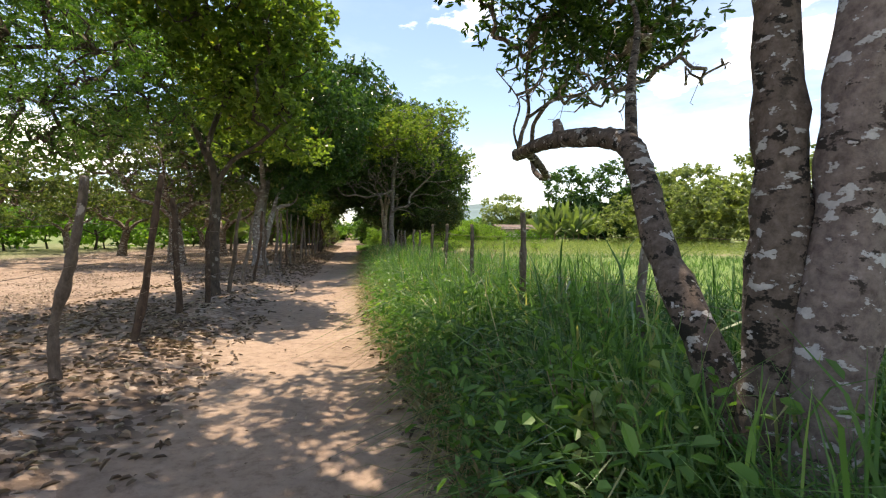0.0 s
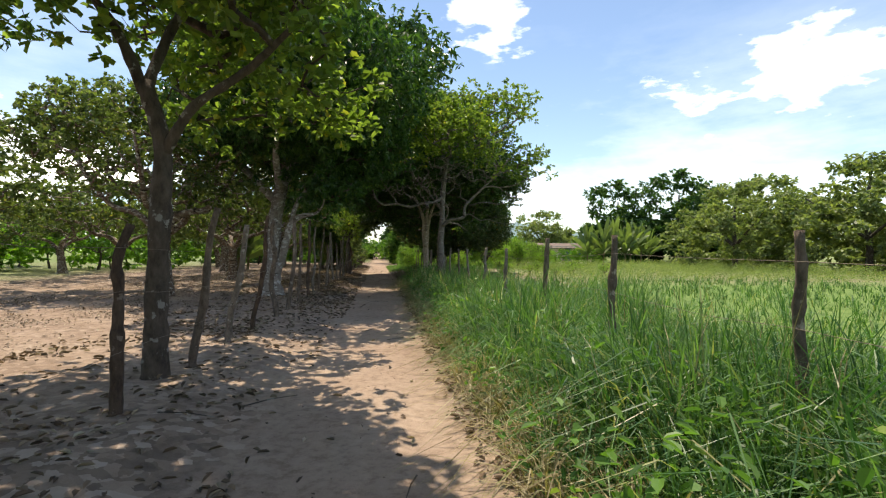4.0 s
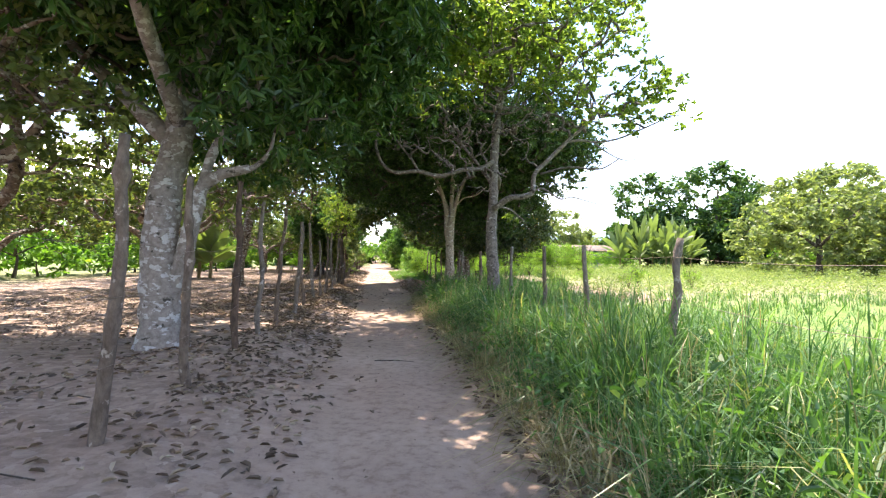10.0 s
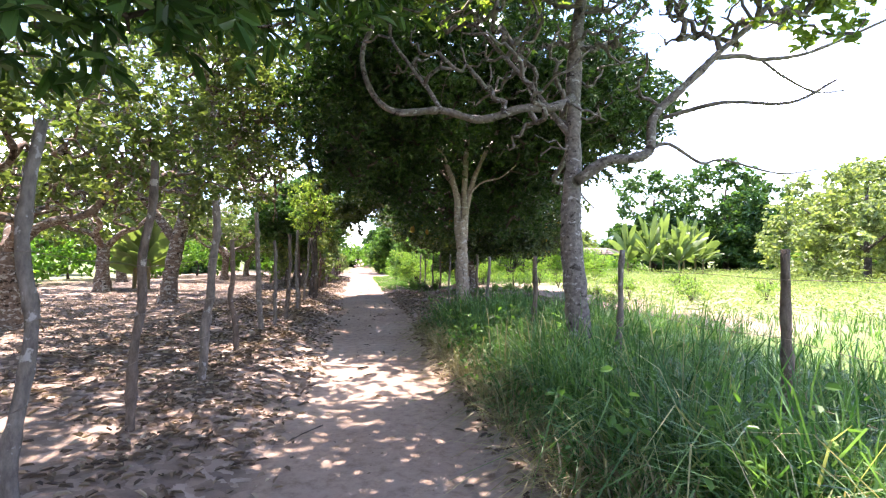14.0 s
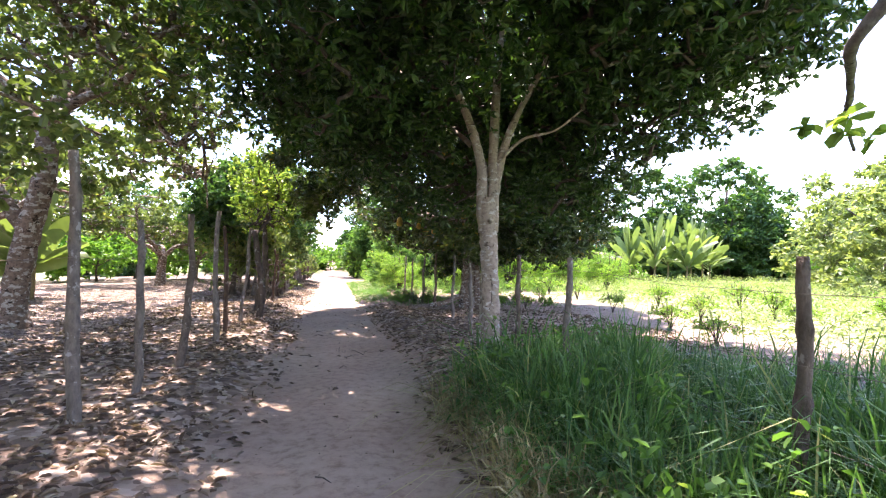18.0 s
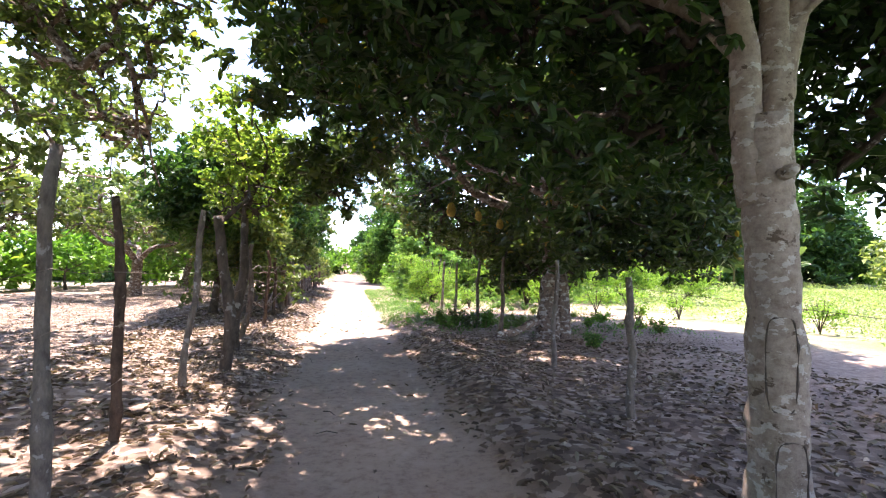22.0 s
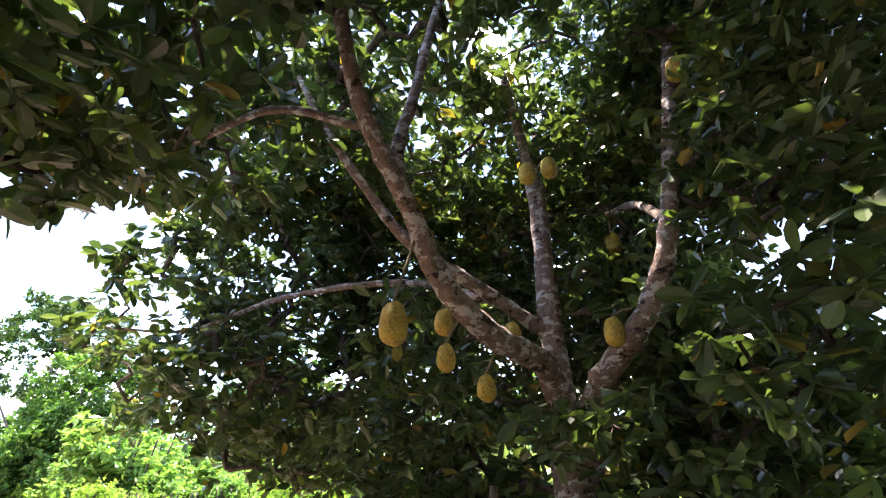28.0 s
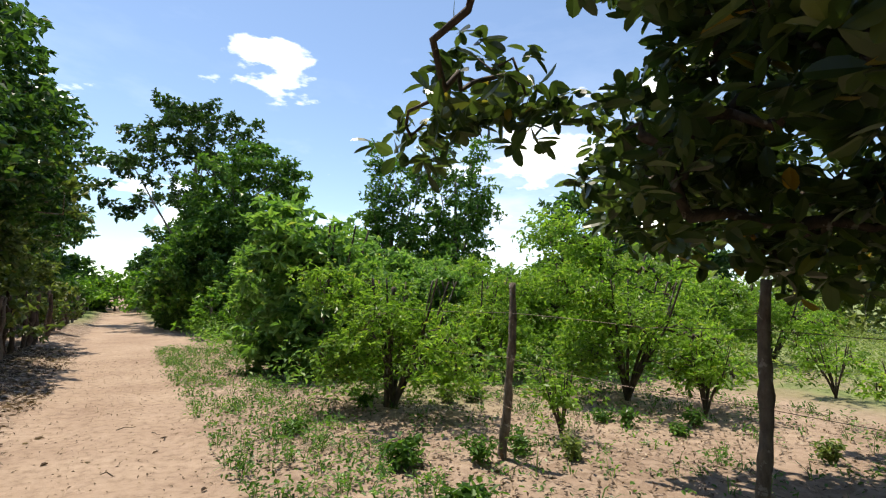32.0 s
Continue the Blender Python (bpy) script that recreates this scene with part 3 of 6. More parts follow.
left = [(middle(y) - 2.22 + 0.04 * rng.normal(), y, h, lean, 0.06 * rng.normal(), 0.036 + 0.012 * rng.random() + (0.018 * rng.random() + 0.004) * (y > 45),
         (POST_DARK, POST_WOOD, POST_DARK if y < 10 else POST_GREY)[int(rng.integers(3))]) for y, h, lean in STICKS]
fence("stick_fence", "crooked fence of rough wooden sticks and wire beside the track", left, (0.55, 1.0, 1.4), 11)
stick = bpy.data.objects["stick_fence"]
for k in range(26):
    y, ln = 38.6 + 0.9 * (k // 3) + 0.3 * rng.random(), 1.5 + 0.8 * rng.random()
    z = (0.55, 0.95, 1.3)[k % 3] + 0.06 * rng.normal()
    pts = np.array([(middle(v) - 2.17 + 0.02 * rng.normal(), v, on(middle(v) - 2.2, v) + z + 0.05 * rng.normal()) for v in (y, y + ln * 0.35, y + ln * 0.7, y + ln)]) - np.array(stick.location)
    piece("rail", tube_mesh("rail", pts, 0.016, 0.011, (POST_WOOD, POST_GREY)[k % 2], 6, rng, 0.08, 3), stick, "rough horizontal branch tied to the posts")
RIGHT_Y = [1.6, 4.13, 6.4, 8.77, 11.3, 13.86, 16.4, 18.93, 20.85, 22.55, 24.85, 27.0, 29.8, 32.2, 35.03]
RIGHT = [(middle(y) + 2.75 - 0.3 * (26 < y < 31) + 0.14 * (y > 34), y) for y in RIGHT_Y] + [(-4.27, 37.52), (-4.67, 40.87), (-5.06, 42.72), (-5.57, 45.14), (-5.95, 47.47), (-6.36, 50.0), (-6.78, 53.1), (-7.3, 55.6), (-7.95, 58.4), (-8.4, 61), (-9.3, 66), (-10.3, 71)]
right = [(x, y, 1.62 + 0.13 * (y > 36) + 0.06 * rng.normal(), 0.05 + 0.04 * rng.normal(), 0.05 * rng.normal(), 0.036 + 0.008 * rng.random(), (POST_GREY, POST_WOOD)[int(rng.integers(2))]) for x, y in RIGHT]
fence("pasture_fence", "wire fence on grey wooden posts along the pasture", right, (0.5, 0.95, 1.38), 12)


# ---- trees beside the track ----
def z0(x, y, z=0.0):
    return (x, y, on(x, y) + z)


# twin-stemmed tree with an arching limb, at the start
lichen_tree = tree("lichen_tree", "twin-trunked tree with pale lichen patches and an arching bare limb",
     [("trunk", [z0(1.47, 1.95, -0.1), (1.53, 1.95, 0.7), (1.62, 1.96, 1.45), (1.72, 1.98, 2.4), (1.86, 2.0, 3.6), (2.1, 2.1, 5.2)], 0.165, 0.09),
      ("second_trunk", [z0(1.42, 2.06, -0.1), (1.40, 2.08, 0.75), (1.44, 2.1, 1.45), (1.46, 2.16, 2.1), (1.44, 2.3, 3.2), (1.2, 2.8, 4.6)], 0.13, 0.08),
      ("limb", [(1.42, 2.1, 0.2), (1.29, 2.35, 0.85), (1.27, 2.85, 1.36), (1.31, 3.25, 1.85), (1.33, 3.5, 2.07), (1.28, 3.8, 2.19), (1.15, 4.25, 2.28), (1.06, 4.6, 2.33), (1.0, 5.3, 2.4), (0.98, 6.0, 2.45), (1.01, 6.7, 2.52)], 0.094, 0.068)] + [
      ("limb", [(0.99, 6.66, 2.54), (1.2, 6.95, 2.58), (1.36, 7.15, 2.5), (1.52, 7.38, 2.38), (1.58, 7.6, 2.33), (1.57, 7.95, 2.38), (1.52, 8.2, 2.52), (1.5, 8.28, 2.74), (1.5, 8.3, 3.1), (1.55, 8.3, 3.35), (1.8, 8.2, 3.7), (2.2, 8.0, 4.2)], 0.066, 0.025),
      ("knot", [(1.55, 7.45, 2.36), (1.59, 7.47, 2.33), (1.63, 7.48, 2.31)], 0.04, 0.025),
      ("stub", [(1.07, 4.55, 2.36), (1.06, 4.55, 2.44), (1.04, 4.56, 2.5)], 0.06, 0.035),
      ("limb", [(1.02, 6.68, 2.52), (1.07, 6.74, 2.8), (1.18, 6.8, 3.15), (1.14, 6.8, 3.6), (1.22, 6.7, 4.3)], 0.035, 0.014),
      ("limb", [(1.16, 6.79, 3.05), (1.5, 6.6, 3.25), (1.9, 6.4, 3.32), (2.3, 6.2, 3.7)], 0.022, 0.008),
      ("limb", [(1.34, 3.5, 2.1), (1.5, 3.95, 2.65), (1.8, 4.6, 3.4), (2.0, 5.4, 4.1)], 0.045, 0.02),
      ("limb", [(0.99, 6.3, 2.48), (0.92, 6.4, 2.8), (1.0, 6.5, 3.2), (0.7, 6.5, 3.6)], 0.018, 0.007)],
     # the three lobes west of x 0 are unseen, added to shade the ground
     [(1.5, 4.2, 5.2, 2.6, 2.4, 1.2), (-0.6, 3.5, 5.9, 1.7, 1.6, 0.7), (-1.8, 5.8, 6.4, 1.7, 1.6, 0.6), (-3.2, 4.4, 6.2, 1.7, 1.7, 0.6), (1.9, 6.6, 4.7, 1.8, 1.6, 0.8), (0.3, 5.2, 5.1, 1.3, 1.7, 0.8), (2.2, 7.0, 4.0, 1.2, 1.0, 0.5)], 800, 49, (0.12, 0.046), BARK_LICHEN, DENSE_LEAF, 21, 0.22, sides=16, up=0.25, plain_above=5.3, bare=([(1.6, 6.4, 3.5, 1.3, 1.4, 0.6), (2.6, 6.5, 3.6, 1.2, 1.2, 0.6)], 70))
for ob in lichen_tree.children:
    if ob.name.split(".")[0] in ("second_trunk", "limb"):
        ob.data.materials[0] = BARK_MOSSY
tree("cashew_tree", "cashew tree with leaning brown trunk and sunlit yellow-green leaves",
     [("trunk", [z0(-5.0, 10.67, -0.1), (-5.0, 10.67, 0.9), (-4.92, 10.6, 1.9), (-4.9, 10.6, 2.6), (-5.1, 10.6, 3.3)], 0.12, 0.085),
      ("limb", [(-4.9, 10.6, 2.5), (-4.5, 10.5, 3.0), (-3.9, 10.5, 3.4), (-3.2, 10.3, 3.9)], 0.06, 0.03),
      ("limb", [(-5.1, 10.6, 3.2), (-5.4, 10.5, 3.9), (-5.9, 10.3, 4.6)], 0.07, 0.03),
      ("limb", [(-5.1, 10.6, 3.2), (-5.0, 10.9, 4.0), (-4.6, 11.2, 5.2), (-4.6, 10.8, 6.6)], 0.065, 0.025)],
     [(-4.7, 10.5, 6.3, 2.0, 2.2, 1.7), (-3.5, 10.2, 5.6, 1.2, 1.6, 1.3), (-3.3, 10.0, 4.1, 0.8, 1.1, 0.6), (-6.3, 9.8, 5.6, 1.4, 1.8, 1.1), (-4.9, 8.9, 5.8, 1.5, 1.2, 0.9), (-5.2, 12.2, 5.2, 1.8, 1.5, 1.2), (-5.9, 10.3, 4.2, 0.8, 1.0, 0.5), (-4.4, 11.2, 4.3, 0.9, 0.9, 0.6), (-4.5, 13.3, 3.95, 0.9, 0.7, 0.5), (-5.8, 13.2, 3.9, 1.0, 0.8, 0.6), (-3.6, 13.4, 3.65, 0.5, 0.45, 0.4), (-3.4, 11.4, 3.6, 0.6, 0.8, 0.4)], 600, 35, (0.13, 0.08), BARK_DARK, CASHEW_LEAF, 22, 0.26, widest=0.64, hollow=0.3, plain_above=5.6)
tree("mango_tree", "large mango tree with pale grey trunk and dark hanging foliage",
     [("trunk", [z0(-7.64, 20.5, -0.1), (-7.69, 20.5, 1.0), (-7.67, 20.55, 2.2), (-7.54, 20.7, 3.2), (-7.29, 20.7, 4.6)], 0.27, 0.17),
      ("second_trunk", [(-7.62, 20.5, 0.7), (-7.4, 20.5, 1.25), (-7.22, 20.5, 1.9), (-7.08, 20.5, 2.4), (-6.8, 20.5, 2.6), (-6.4, 20.5, 2.68)], 0.14, 0.06),
      ("limb", [(-6.5, 20.5, 2.66), (-6.3, 20.5, 2.72), (-6.1, 20.5, 2.95), (-6.05, 20.6, 3.4)], 0.05, 0.015),
      ("limb", [(-7.1, 20.5, 2.35), (-6.95, 20.6, 3.0), (-6.5, 20.8, 3.8), (-6.2, 20.9, 4.6)], 0.08, 0.03),
      ("limb", [(-7.49, 20.8, 2.9), (-8.29, 20.5, 3.8), (-9.39, 20.2, 4.9)], 0.15, 0.05),
      ("limb", [(-7.39, 20.7, 3.8), (-6.59, 20.0, 4.7), (-5.39, 19.4, 5.6)], 0.13, 0.04),
      ("limb", [(-7.49, 20.8, 3.4), (-7.69, 21.6, 4.6), (-7.39, 22.6, 5.9)], 0.14, 0.05),
      ("limb", [(-7.49, 20.6, 3.4), (-6.99, 19.0, 4.2), (-6.19, 17.2, 5.0)], 0.13, 0.04)],
     # high lobes past y 24 are added to shade the track and litter
     [(-7.09, 20.9, 6.8, 3.7, 3.9, 3.0), (-5.3, 20.4, 6.1, 1.7, 2.4, 1.2), (-9.19, 21.4, 6.2, 1.8, 1.8, 1.2), (-7.39, 19.0, 5.15, 2.4, 1.6, 0.9), (-5.49, 22.8, 5.4, 2.0, 2.0, 1.5), (-4.99, 17.4, 5.9, 2.4, 2.6, 1.5), (-6.79, 16.9, 6.7, 1.7, 1.8, 1.0), (-3.9, 20.6, 7.5, 1.7, 2.4, 0.9), (-6.79, 22.0, 3.6, 1.4, 1.2, 0.7), (-6.6, 25.8, 7.5, 2.2, 2.0, 0.9), (-9.39, 26.4, 6.5, 2.2, 2.2, 1.1), (-6.19, 21.3, 3.5, 1.1, 1.2, 0.8), (-6.2, 19.9, 3.8, 0.7, 0.8, 0.5), (-4.9, 24.6, 7.4, 2.0, 2.2, 0.8)], 2100, 42, (0.19, 0.058), BARK_MANGO, MANGO_LEAF, 23, 0.34, droop=0.8, sides=16, plain_above=4.8, thick=0.03, twig_bark=BARK_DARK)
tree("cashew_tree", "cashew tree with grey trunk and gnarled bare lower branches",
     [("trunk", [z0(-2.65, 25.40, -0.1), (-2.65, 25.40, 0.9), (-2.70, 25.50, 1.9), (-2.65, 25.60, 2.8), (-2.60, 25.70, 4.2), (-2.45, 25.80, 5.4)], 0.172, 0.08),
      ("limb", [(-2.66, 25.60, 3.75), (-2.96, 25.3, 3.54), (-3.42, 25.2, 3.48), (-3.93, 25.2, 3.34), (-4.43, 25.2, 3.46), (-5.0, 25.2, 3.44), (-5.31, 25.2, 3.68), (-5.45, 25.2, 4.16), (-5.3, 25.2, 4.6)], 0.062, 0.028),
      ("limb", [(-4.43, 25.2, 3.46), (-4.6, 25.25, 3.75), (-4.87, 25.2, 4.09), (-5.09, 25.2, 4.45), (-5.0, 25.2, 4.9)], 0.03, 0.015),
      ("limb", [(-2.62, 25.45, 2.6), (-2.3, 25.28, 2.82), (-1.95, 25.25, 2.86), (-1.75, 25.25, 2.98), (-1.7, 25.25, 3.38), (-1.4, 25.25, 3.7), (-1.07, 25.2, 4.02), (-0.87, 25.2, 4.22), (-0.39, 25.2, 4.65), (0.0, 25.2, 5.2)], 0.075, 0.03),
      ("limb", [(-0.95, 25.2, 4.14), (-0.6, 25.2, 4.16), (-0.33, 25.2, 4.12), (0.13, 25.2, 4.17), (0.6, 25.2, 4.34), (1.2, 25.1, 4.6)], 0.034, 0.014),
      ("limb", [(-0.33, 25.2, 4.1), (-0.07, 25.2, 3.9), (0.33, 25.2, 3.7), (0.7, 25.2, 3.72)], 0.017, 0.008),
      ("limb", [(-1.75, 25.25, 2.98), (-1.5, 25.25, 3.04), (-1.1, 25.25, 2.8), (-0.81, 25.25, 2.84), (-0.15, 25.2, 2.66), (0.4, 25.2, 2.72)], 0.026, 0.006),
      ("limb", [(-2.6, 25.7, 3.5), (-2.45, 26.3, 3.4), (-2.5, 26.8, 3.1), (-2.6, 27.0, 2.86), (-2.35, 27.3, 2.83), (-2.03, 27.66, 2.78), (-1.85, 27.9, 2.68), (-1.6, 28.1, 2.5)], 0.055, 0.012),
      ("limb", [(-2.65, 25.60, 3.2), (-3.25, 25.70, 4.0), (-3.95, 25.70, 4.8)], 0.05, 0.02),
      ("limb", [(-1.55, 25.30, 3.4), (-0.95, 25.00, 3.5), (-0.35, 24.70, 3.4), (0.05, 24.50, 3.6)], 0.028, 0.012)],
     # the lobe at (-3.6, 27.2) is an unseen addition that shades the grass
     [(-2.55, 25.80, 6.8, 2.2, 2.2, 1.3), (-0.35, 25.20, 5.3, 2.0, 1.6, 0.8), (-3.95, 25.50, 5.9, 1.7, 1.8, 0.9), (-2.45, 23.50, 6.2, 2.0, 1.4, 0.7), (0.9, 24.9, 4.7, 0.9, 0.8, 0.5), (-0.8, 25.6, 7.3, 2.4, 2.2, 0.9), (-1.85, 27.8, 2.75, 0.3, 0.3, 0.2), (-3.6, 27.2, 7.0, 2.2, 1.8, 0.8)], 470, 28, (0.125, 0.075), BARK_GREY, CASHEW_LEAF, 24, 0.25, widest=0.64, hollow=0.3, gain=0.0085, thick=0.034, plain_above=6.2,
     bare=([(-4.0, 25.20, 4.2, 1.4, 1.0, 0.7), (-2.7, 25.30, 4.0, 1.0, 0.9, 0.8), (-3.2, 25.3, 3.2, 0.8, 0.7, 0.4), (-2.6, 25.6, 4.8, 1.8, 1.6, 0.7), (-0.9, 25.2, 4.7, 0.9, 0.7, 0.5)], 400))
tree("white_trunk_tree", "tall dense dark green tree with pale forked trunk",
     [("trunk", [z0(-3.9, 32.9, -0.1), (-3.9, 32.9, 0.8), (-3.92, 32.92, 1.6), (-3.94, 32.94, 2.2), (-3.94, 32.97, 2.7)], 0.17, 0.14),
      ("limb", [(-4.0, 32.96, 2.1), (-4.05, 32.98, 2.6), (-4.07, 33, 3.3), (-4.35, 32.95, 4.2), (-5.0, 32.8, 5.6), (-5.6, 32.7, 6.8)], 0.115, 0.04),
      ("limb", [(-3.87, 32.96, 2.1), (-3.85, 32.98, 2.7), (-3.84, 33, 3.9), (-3.75, 33.1, 5.4), (-3.6, 33.1, 7.2)], 0.12, 0.05),
      ("limb", [(-3.85, 33, 2.75), (-3.7, 32.95, 3.5), (-3.4, 32.8, 4.3), (-2.7, 32.5, 5.6)], 0.095, 0.04),
      ("knot", [(-3.93, 32.8, 2.28), (-3.92, 32.74, 2.3), (-3.92, 32.7, 2.31)], 0.05, 0.03),
      ("limb", [(-3.8, 32.95, 3.3), (-3.4, 32.7, 3.7), (-2.9, 32.4, 3.8), (-2.5, 32.2, 4.1)], 0.03, 0.015),
      ("limb", [(-3.9, 33, 3.0), (-4.2, 33.6, 3.8), (-4.8, 34.6, 4.6)], 0.08, 0.03)],
     [(-3.8, 33.2, 7.2, 4.8, 4.4, 3.4), (-6.7, 32.8, 5.5, 2.2, 3.2, 1.9), (-0.8, 33.0, 5.6, 2.6, 2.8, 1.9), (-4.6, 34.9, 3.9, 2.6, 1.8, 1.4), (-2.4, 34.8, 3.5, 2.0, 1.6, 1.2), (-4.4, 30.4, 5.9, 3.2, 1.8, 1.3), (-1.2, 31.4, 5.4, 2.2, 2.0, 1.2), (-5.6, 29.8, 6.9, 1.5, 1.8, 1.0), (-1.6, 33.2, 4.1, 1.4, 1.2, 1.2), (-2.6, 35.3, 4.8, 1.6, 1.3, 0.9), (-2.4, 36.5, 4.2, 1.3, 0.9, 0.9), (-7.3, 35.6, 4.1, 0.9, 0.8, 0.5), (-6.9, 33.8, 4.7, 1.5, 1.4, 1.0)], 2700, 42, (0.14, 0.064), BARK_PALE, DENSE_LEAF, 25, 0.34, droop=0.35, sides=18, plain_above=4.7, thick=0.035, twig_bark=BARK_DARK)
def scar(parent, z_low, z_high, radius, turn, centre):
    a, z = np.meshgrid(np.linspace(-0.55, 0.55, 9) + turn, np.linspace(z_low, z_high, 9))
    k = np.clip(np.minimum(np.minimum(z - z_low, z_high - z) / 0.04, (0.55 - np.abs(a - turn)) / 0.2), 0, 1)
    r = radius + 0.012 - 0.008 * k
    v = np.stack([centre[0] + r * np.cos(a), centre[1] + r * np.sin(a), z], -1).reshape(-1, 3)
    i, j = np.meshgrid(np.arange(8), np.arange(8), indexing="ij")
    q = np.stack([i * 9 + j, i * 9 + j + 1, (i + 1) * 9 + j + 1, (i + 1) * 9 + j], -1).reshape(-1, 4)
    piece("bark_scar", mesh_of("bark_scar", v, q, BARK_PALE), parent, "healed panel cut into the bark")
    ring = np.linspace(0, 6.283, 29)
    cs, sn = np.cos(ring), np.sin(ring)
    b, h = turn + 0.5 * np.sign(cs) * np.abs(cs) ** 0.45, (z_low + z_high) / 2 + 0.5 * (z_high - z_low) * np.sign(sn) * np.abs(sn) ** 0.6
    edge = np.stack([centre[0] + (radius + 0.008) * np.cos(b), centre[1] + (radius + 0.008) * np.sin(b), h], -1)
    v, q, t = tube_arrays(edge, 0.0055 * (1 + 0.5 * np.sin(np.arange(len(edge)) * 1.7)), 6, 0.35, np.random.default_rng(3))
    piece("scar_rim", mesh_of("scar_rim", v, [q, t], BARK_DARK), parent, "dark raised rim of the bark cut")


pale = bpy.data.objects["white_trunk_tree"]
scar(pale, 0.78, 1.38, 0.17, -1.95, (-0.015, 0.01))
scar(pale, 0.1, 0.6, 0.178, -1.75, (0, 0))
JACK = [("trunk", [z0(-3.55, 40.98, -0.1), (-3.56, 40.97, 0.8), (-3.52, 40.97, 1.7), (-3.55, 40.97, 2.4), (-3.68, 40.92, 3.6), (-3.74, 40.9, 5.1), (-4.1, 40.9, 6.8)], 0.24, 0.05),
        ("second_trunk", [z0(-3.2, 41.05, -0.1), (-3.22, 41.04, 0.8), (-3.3, 41.0, 1.7), (-3.45, 40.8, 2.3), (-3.64, 40.35, 2.75), (-3.6, 39.85, 3.2), (-3.6, 39.5, 3.75), (-3.55, 39.3, 4.6), (-3.4, 39.1, 6.0)], 0.19, 0.05),
        ("second_trunk", [z0(-3.38, 41.16, -0.1), (-3.4, 41.14, 0.9), (-3.42, 41.08, 1.8), (-3.5, 41.02, 2.5)], 0.2, 0.17),
        ("limb", [(-3.5, 41.0, 2.45), (-3.76, 40.9, 2.84), (-4.06, 40.75, 2.95), (-4.65, 40.6, 3.01), (-5.2, 40.43, 3.19), (-5.55, 40.3, 3.43), (-5.7, 40.22, 3.61), (-5.97, 40.1, 3.88), (-6.32, 39.9, 4.14), (-6.6, 39.7, 4.5), (-6.8, 39.6, 5.2)], 0.135, 0.045)] + [
        ("limb", [(-5.95, 40.1, 3.84), (-6.0, 40.06, 4.2), (-5.9, 40.02, 4.7), (-5.75, 39.95, 5.7), (-5.6, 39.9, 6.4)], 0.06, 0.03),
        ("limb", [(-3.66, 40.94, 3.3), (-4.2, 41.06, 3.6), (-4.81, 41.1, 3.83), (-5.37, 41.1, 4.06), (-5.78, 41.1, 4.44), (-6.26, 41.1, 4.97), (-6.6, 41.1, 5.5)], 0.08, 0.03),
        ("limb", [(-3.58, 39.45, 4.0), (-3.3, 39.9, 4.5), (-2.95, 40.5, 4.8), (-2.4, 41.0, 5.3)], 0.05, 0.02),
        ("limb", [(-3.64, 40.93, 3.9), (-3.4, 41.1, 4.6), (-3.2, 41.3, 5.6), (-3.1, 41.4, 6.6)], 0.07, 0.03),
        ("limb", [(-6.3, 39.92, 4.12), (-6.9, 40.3, 4.3), (-7.4, 41.0, 4.2), (-7.7, 41.6, 4.4)], 0.035, 0.015),
        ("limb", [(-4.2, 41.06, 3.6), (-4.9, 42.0, 4.0), (-5.9, 43.2, 4.0), (-6.7, 44.5, 3.8), (-7.4, 44.75, 3.75), (-8.0, 45.2, 3.85)], 0.05, 0.01),
        ("root", [z0(-3.8, 40.85, 0.4), (-4.04, 40.7, 0.36), (-4.4, 40.45, 0.22), (-4.7, 40.3, 0.2), (-4.85, 40.22, 0.16)], 0.1, 0.06)]
HIGH_LOBES = [(-7.6, 39.2, 5.0, 1.2, 0.9, 0.6), (-3.56, 41.99, 7.87, 4.75, 4.83, 2.29), (-7.4, 41.4, 4.6, 1.0, 1.1, 0.6), (-8.53, 37.43, 4.62, 0.86, 0.92, 0.47), (-8.26, 41.15, 4.46, 0.86, 0.92, 0.62), (-5.29, 45.11, 5.25, 2.05, 1.49, 1.77),
              (-2.81, 38.39, 4.72, 1.4, 1.03, 1.14), (-1.19, 42.35, 5.35, 1.94, 2.53, 1.87), (-1.19, 39.47, 6.82, 1.94, 2.07, 1.46), (-4.43, 36.83, 5.98, 2.38, 1.49, 1.04), (-7.02, 36.83, 6.08, 2.05, 2.18, 0.94),
              (-7.45, 38.27, 5.25, 1.73, 1.49, 0.83), (-3.35, 44.75, 5.56, 1.94, 1.26, 1.56), (-8.04, 39.35, 3.83, 0.76, 0.92, 0.62), (-8.37, 39.71, 3.2, 0.65, 0.92, 0.52), (-2.48, 43.19, 3.88, 1.3, 1.03, 1.25),
              (-1.62, 41.15, 3.56, 0.86, 1.03, 1.25)]
